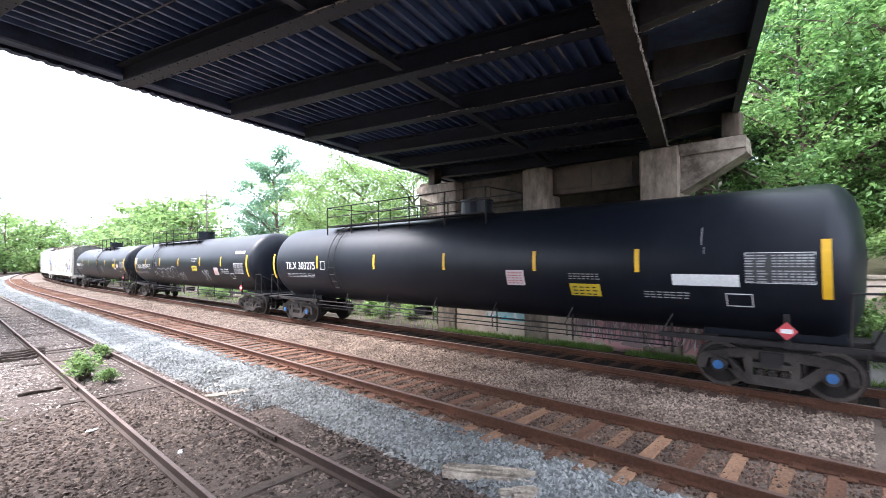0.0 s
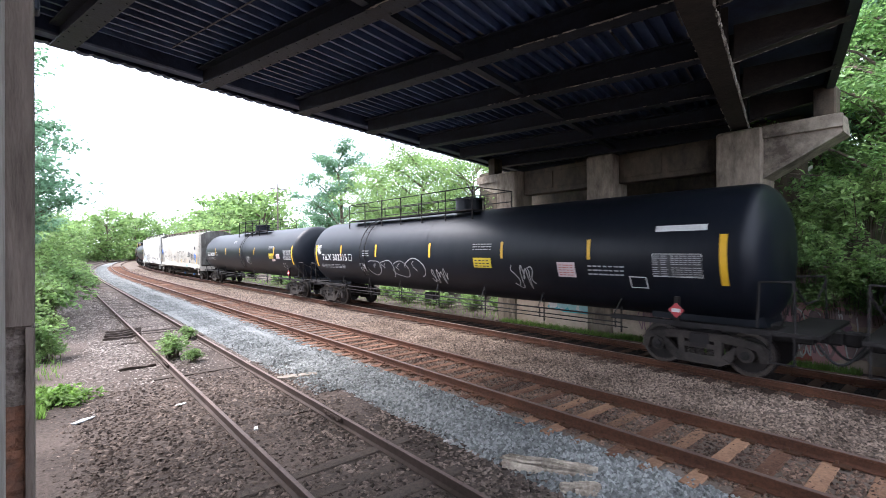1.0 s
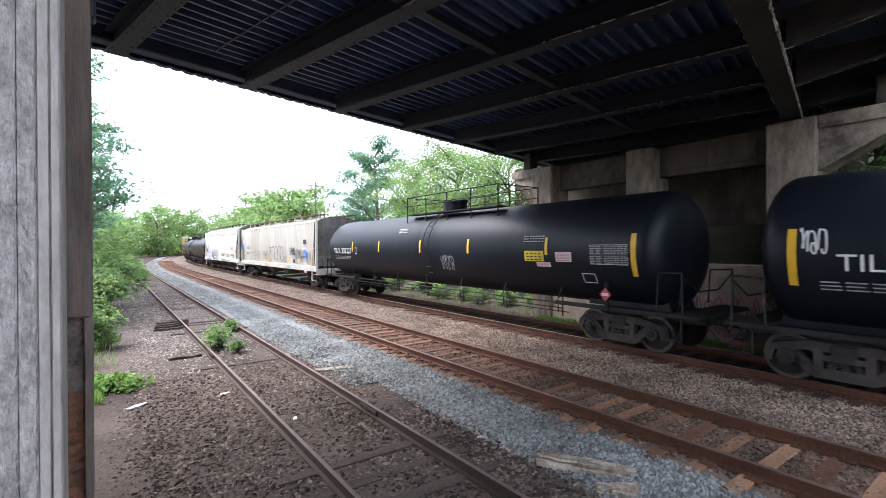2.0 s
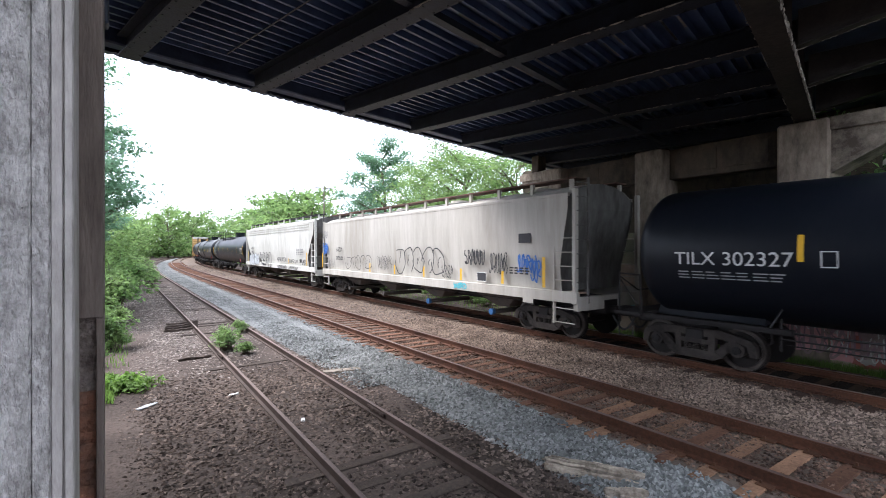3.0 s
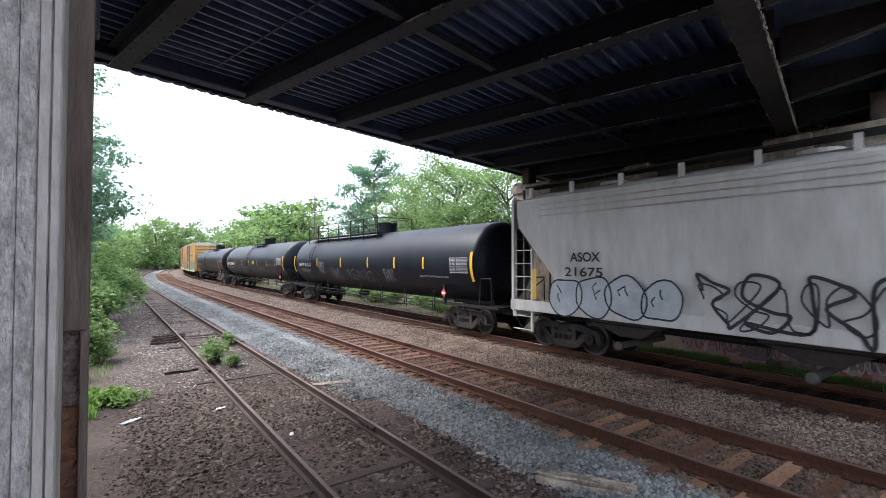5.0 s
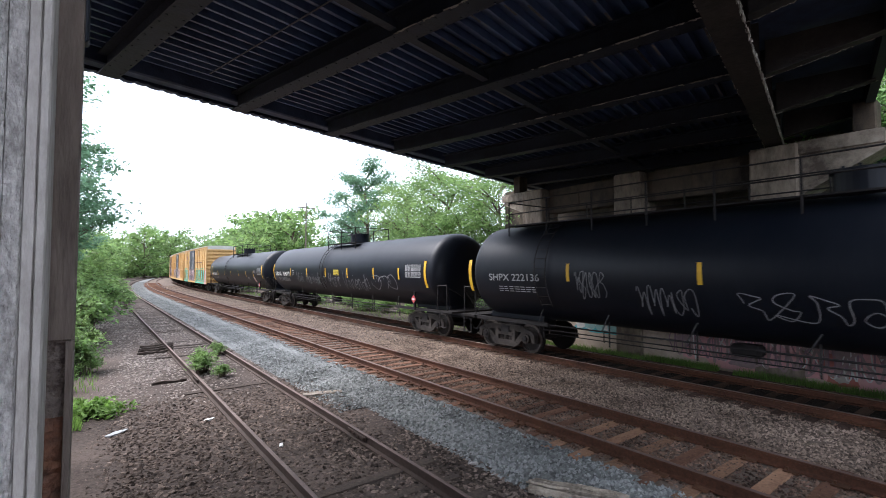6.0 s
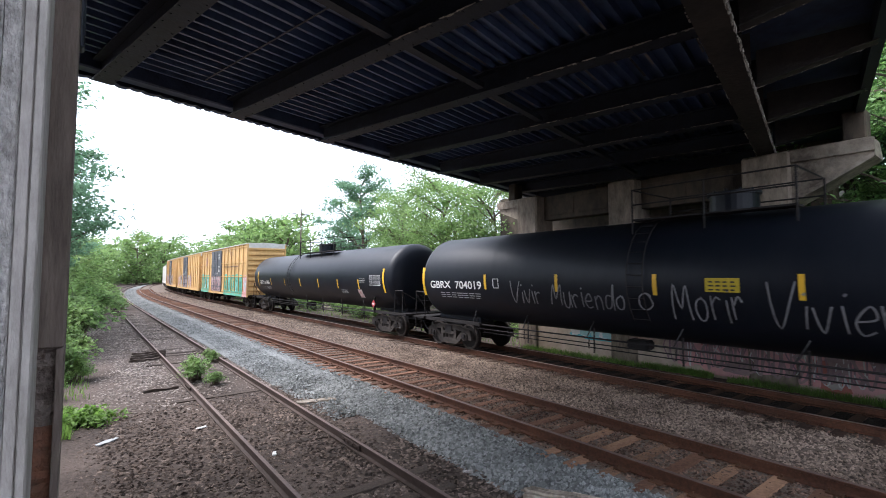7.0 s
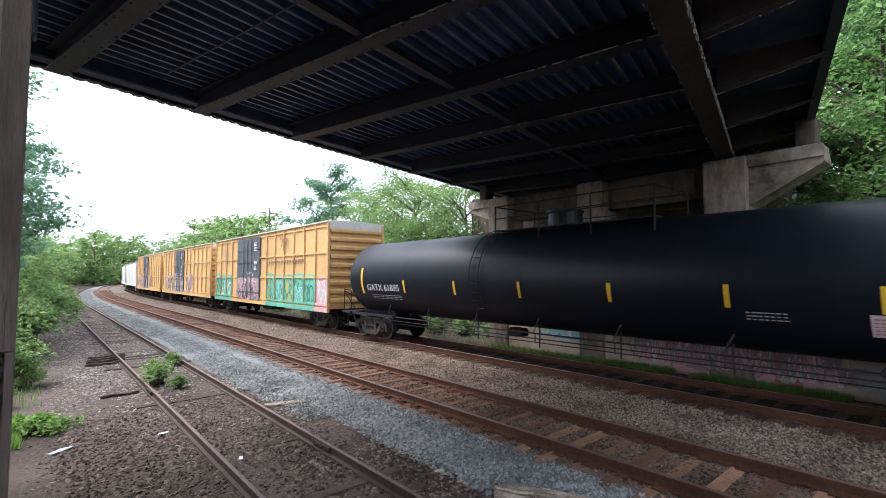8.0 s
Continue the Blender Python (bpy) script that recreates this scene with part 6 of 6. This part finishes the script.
def fourth_car():
    SHIFT[0] = 1.98
    c = hopper_car(3, HOP_GREY, 4.16, 0.35, True)
    at = HOP_AT
    for y in (1.07, -1.45, -3.9, -6.42, -8.66):
        decal("reflector", c, at, y - 0.06, 1.5, y + 0.06, 1.92, YELLOW, label="yellow reflective stripe")
    for y in (7.6, -10.45):
        decal("reflector", c, at, y - 0.06, 1.5, y + 0.06, 2.4, YELLOW, label="long yellow reflective stripe")
    lettering(c, "ASOX", at, 5.4, 2.5, 0.85, STENCIL, 0.24, 0.0, -0.02)
    lettering(c, "890211", at, 5.4, 2.02, 1.15, STENCIL, 0.22, 0.0, -0.015)
    for i, (y0, y1, z0, z1, w, n) in enumerate(((0.3, -1.25, 1.7, 2.3, 0.022, 6), (-5.2, -5.97, 1.55, 2.0, 0.03, 4), (-6.65, -7.8, 2.1, 2.6, 0.05, 6), (-7.98, -8.94, 1.8, 2.5, 0.035, 5))):
        tag_line(c, at, y0, z0, y1, z1, 400 + i, BLACKP, w, n)
    bubbles(c, at, 4.0, 1.6, 0.9, 2.3, 5, 420, BLACKP, None, 0.028)
    bubbles(c, at, -1.6, 1.55, -5.3, 2.65, 5, 421, BLACKP, None, 0.045)
    tag_line(c, at, 6.9, 1.6, 5.5, 2.0, 422, CHALKG, 0.02, 4)
    tag_line(c, at, 7.5, 2.35, 6.6, 2.85, 423, BLUEP, 0.06, 4)
    tag_line(c, at, -9.3, 1.9, -10.2, 2.45, 410, BLUEP, 0.06, 4)
    tag_line(c, at, -9.9, 1.6, -10.4, 2.3, 411, BLUEP, 0.05, 2)
    tag_line(c, at, 7.5, 2.5, 6.7, 3.0, 412, BLUEP, 0.05, 3)
    tag_line(c, at, 7.6, 3.3, 6.6, 3.7, 413, CHALKG, 0.03, 4)
    tag_line(c, on_side(1.57), -5.97, 1.2, -6.76, 1.38, 414, TURQ, 0.05, 4)
    decal("data_plate", c, at, -9.4, 2.83, -9.93, 3.12, BLACKP)
    decal("data_plate", c, at, -7.37, 1.54, -7.84, 1.82, BLACKP)
    frame_line(c, at, -7.35, 1.52, -7.86, 1.84)
    decal("sill_plate", c, on_side(1.572), -9.58, 0.99, -10.02, 1.4, HOP_GREY)
    bars("small_print", c, at, -9.0, 1.85, -9.9, 2.1, 3, 4, STENCIL, 4)
    placed(c, 3, "grimy grey covered hopper car with black and blue graffiti", "hopper car")


def fifth_car():
    SHIFT[0] = 2.17
    c = hopper_car(4, HOP_WHITE, 4.4, 1.35)
    at = HOP_AT
    for z in (3.95, 4.12, 4.28):
        part("body_rib", boxed(-1.6, -1.565, -8.6, 8.6, z - 0.015, z + 0.015), HOP_GREY, c)
    for i, (y0, y1, z0, z1, w, n, m) in enumerate(((2.1, -1.9, 1.2, 2.35, 0.07, 4, BLACKP), (2.0, -1.8, 1.3, 2.2, 0.04, 5, BLACKP), (-3.3, -5.95, 1.7, 1.98, 0.04, 9, BLACKP), (-6.34, -8.6, 1.62, 1.88, 0.04, 8, BLACKP), (-3.3, -5.95, 1.17, 1.38, 0.035, 9, BLACKP), (-6.34, -8.6, 1.18, 1.37, 0.035, 8, BLACKP), (-9.49, -10.2, 1.56, 1.9, 0.04, 5, BLACKP))):
        tag_line(c, at, y0, z0, y1, z1, 430 + i, m, w, n)
    decal("reflector", c, at, -10.38, 1.5, -10.25, 2.4, YELLOW, label="long yellow reflective stripe")
    decal("reflector", c, at, -6.45, 1.5, -6.33, 1.95, YELLOW, label="yellow reflective stripe")
    decal("reflector", c, at, 6.55, 1.5, 6.7, 2.4, YELLOW, label="long yellow reflective stripe")
    bars("small_print", c, at, -8.2, 2.25, -9.7, 2.7, 4, 4, CHALKG, 4)
    decal("data_plate", c, at, -8.9, 1.7, -9.38, 1.93, BLACKP)
    lettering(c, "ASOX", at, 5.3, 2.62, 0.95, STENCIL, 0.25, 0.0, -0.02)
    lettering(c, "21675", at, 5.5, 2.22, 1.2, STENCIL, 0.25, 0.0, -0.015)
    bubbles(c, HOP_AT, 5.95, 1.16, 2.3, 2.2, 4, 452, BLACKP, FILL_PALE, 0.045)
    placed(c, 4, "white covered hopper car with black lettered graffiti", "hopper car")


def later_hopper(k):
    c = hopper_car(k, HOP_WHITE, 4.4, 0.5)
    placed(c, k, "white covered hopper car far back in the train", "hopper car")


# ---- train: box cars ----
def box_car(k, seed, green):
    SHIFT[0] = 0.0
    L = length(k)
    c = new("box_car")
    e, z0, z1 = L / 2 - 0.75, 1.05, 5.2
    part("body", boxed(-1.5, 1.5, -e, e, z0, z1), BOX_YEL, c)
    bm = bmesh.new()
    prism(bm, [(-1.6, z1), (-1.6, z1 + 0.06), (0, z1 + 0.14), (1.6, z1 + 0.06), (1.6, z1)], "y", -e - 0.05, e + 0.05)
    part("roof", bm, ROOFW, c, "white painted ribbed roof")
    d0, d1 = -0.25, 3.9 if seed == 1 else 3.2
    for s in (-1, 1):
        y = -e
        while y <= e + 0.01:
            if not d0 - 0.1 < y < d1 + 0.1 or s > 0:
                part("side_post", boxed(s * 1.5 - (0.07 if s < 0 else 0), s * 1.5 + (0.07 if s > 0 else 0), y - 0.05, y + 0.05, z0 + 0.15, z1 - 0.02), BOX_YEL, c)
            y += 2 * e / 14
        for z in (1.25, 2.55, 3.75, 5.02):
            for a, b in ((-e, d0), (d1, e)):
                part("side_rail", boxed(s * 1.5 - (0.055 if s < 0 else 0), s * 1.5 + (0.055 if s > 0 else 0), a, b, z - 0.045, z + 0.045), BOX_YEL, c)
        part("side_sill", boxed(s * 1.52 - 0.05, s * 1.52 + 0.05, -e, e, 0.9, 1.1), BOX_YEL, c)
        part("corner_post", boxed(-1.57, -1.45, s * e - 0.07, s * e + 0.07, 0.9, z1), BOX_YEL, c)
        part("corner_post", boxed(1.45, 1.57, s * e - 0.07, s * e + 0.07, 0.9, z1), BOX_YEL, c)
        for r in range(9):
            bm = bmesh.new()
            z = 1.3 + r * 0.42
            prism(bm, [(s * e, z), (s * (e + 0.1), z + 0.08), (s * (e + 0.1), z + 0.2), (s * e, z + 0.28)], "x", -1.42, 1.42)
            part("end_rib", bm, BOX_YEL, c)
        part("end_panel", boxed(-1.45, 1.45, s * e - 0.06 if s < 0 else e, -e if s < 0 else e + 0.06, 5.0 - 0.1, z1), ROOFW, c, "white upper end panel")
        for r in range(6):
            bm = bmesh.new()
            rod(bm, (-1.5, s * (e + 0.16), 1.3 + 0.38 * r), (-1.05, s * (e + 0.16), 1.3 + 0.38 * r), 0.016, 5)
            part("rung", bm, BOX_YEL, c)
        bogie(c, s * (L / 2 - 2.3), CAP)
    door = part("door", boxed(-1.585, -1.5, d0, d1, 1.12, 5.05), DOOR, c, "dark sliding plug door")
    for z in (1.6, 2.6, 3.5, 4.3):
        part("door_rib", boxed(-1.62, -1.585, d0 + 0.05, d1 - 0.05, z - 0.04, z + 0.04), DOOR, door)
    for y in (d0 + (d1 - d0) * 0.33, d0 + (d1 - d0) * 0.5, d0 + (d1 - d0) * 0.67):
        part("lock_rod", boxed(-1.645, -1.62, y - 0.025, y + 0.025, 1.2, 5.0), DOOR, door)
    at = on_side(1.578)
    for z in (3.0, 3.35, 4.2, 4.5):
        bars("small_print", door, on_side(1.63), d0 + 0.8, z, d0 + 0.15, z + 0.25, 3, 1, WHITE, int(z * 10))
    rng = random.Random(seed)
    bay = 2 * e / 14
    for j in range(14):
        y0, y1 = -e + j * bay, -e + (j + 1) * bay
        if y1 > d0 and y0 < d1 or not green and not -4.2 < y0 < 6.5:
            continue
        if green:
            top = rng.uniform(2.55, 2.72)
            bm = bmesh.new()
            for p, q, w in ((y0 + 0.05, y1 - 0.05, 1.503), (y0 - 0.056, y0 + 0.056, 1.574)):
                rim = [(q + (p - q) * i / 6, top + 0.07 * math.sin(math.pi * i / 6) * (q - p)) for i in range(7)]
                bm.faces.new([bm.verts.new((-w, y, z)) for y, z in [(p, 1.12), (q, 1.12)] + rim])
            for p, q, w in ((0.9, 1.105, 1.574), (1.2, 1.3, 1.559)):
                bm.faces.new([bm.verts.new((-w, y, z)) for y, z in ((y0, p), (y1, p), (y1, q), (y0, q))])
            bmesh.ops.recalc_face_normals(bm, faces=bm.faces)
            part("graffiti", bm, PINK if j == 0 else GREENP, c, "sprayed block of graffiti colour")
        for i, m in enumerate([rng.choice([TURQ2, GREENP2, YELLOW]), rng.choice([GREENP2, WHITE, TURQ2])] if green else [rng.choice([WHITE, TURQ2]), rng.choice([PINK, WHITE]), rng.choice([PURPLE, BLACKP])]):
            tag_line(c, on_side((1.49 if green else 1.558) + 0.003 * i), y0 + 0.1, 1.2 + 0.1 * i, y1 - 0.1, rng.uniform(2.1, 2.5) + (0.0 if green else 0.3), 500 + 40 * seed + 3 * j + i, m, 0.06 if green else 0.1, 2)
    decal("graffiti", door, on_side(1.588), d1 - 0.1, 1.15, d0 + 0.1, 2.55 if green else 2.2, PINKISH if green else PALE, 0.0, "faded pink graffiti patch")
    for i, m in enumerate((PALE, PINK, PURPLE, BLACKP)):
        tag_line(door, on_side(1.574 + 0.002 * i), d0 + 0.2, 1.2, d1 - 0.2, 2.4 - 0.1 * i + (0.0 if green else 0.5), 480 + i + 7 * seed, m, 0.06, 4)
    for i, m in enumerate((WHITE, WHITE) if green else (WHITE, TURQ2, WHITE)):
        tag_line(door, on_side(1.582 + 0.002 * i), d0 + 0.9 + i, 2.3, d0 + 1.7 + i, 2.9, 470 + i + seed, m, 0.07, 1)
    if green:
        bars("small_print", c, at, -1.4, 3.35, -6.6, 3.6, 1, 14, BOX_TXT, 3)
        tag_line(c, at, 6.8, 3.6, 5.6, 4.5, 560, PURPLE, 0.05, 2)
        tag_line(c, at, -3.3, 4.0, -4.6, 4.8, 561, BOX_TXT, 0.06, 2)
    part("underframe", boxed(-0.35, 0.35, -e - 0.3, e + 0.3, 0.72, 1.05), IRON, c)
    part("brake_cylinder", boxed(-1.2, -0.4, -1.4, 0.2, 0.62, 0.95, bev=0.06), IRON, c)
    ends(c, L)
    placed(c, k, "faded yellow box car with green and turquoise graffiti" if green else "faded yellow box car with white and pink graffiti", "box car")


first_car()
second_car()
third_car()
fourth_car()
fifth_car()
sixth_car()
seventh_car()
eighth_car()
box_car(8, 1, True)
box_car(9, 2, False)
box_car(10, 3, False)
later_hopper(11)
later_hopper(12)
later_tank(13)
later_tank(14)
later_tank(15)


def motions():
    """The train rolls past at a steady speed, each car riding the curve on its two bogies."""
    for c, mid, L in CARS:
        rows = []
        for i in range(33):
            t = i * 0.25
            y = mid - SPEED * t
            h = L / 2 - 2.3
            p, q = Vector((TRN + bend(y - h), y - h, 0)), Vector((TRN + bend(y + h), y + h, 0))
            m = (p + q) / 2
            rows.append((t, pose(m.x, m.y, 0, 0, 0, math.degrees(math.atan2(-(q - p).x, (q - p).y)))))
        walk(c, rows)


motions()
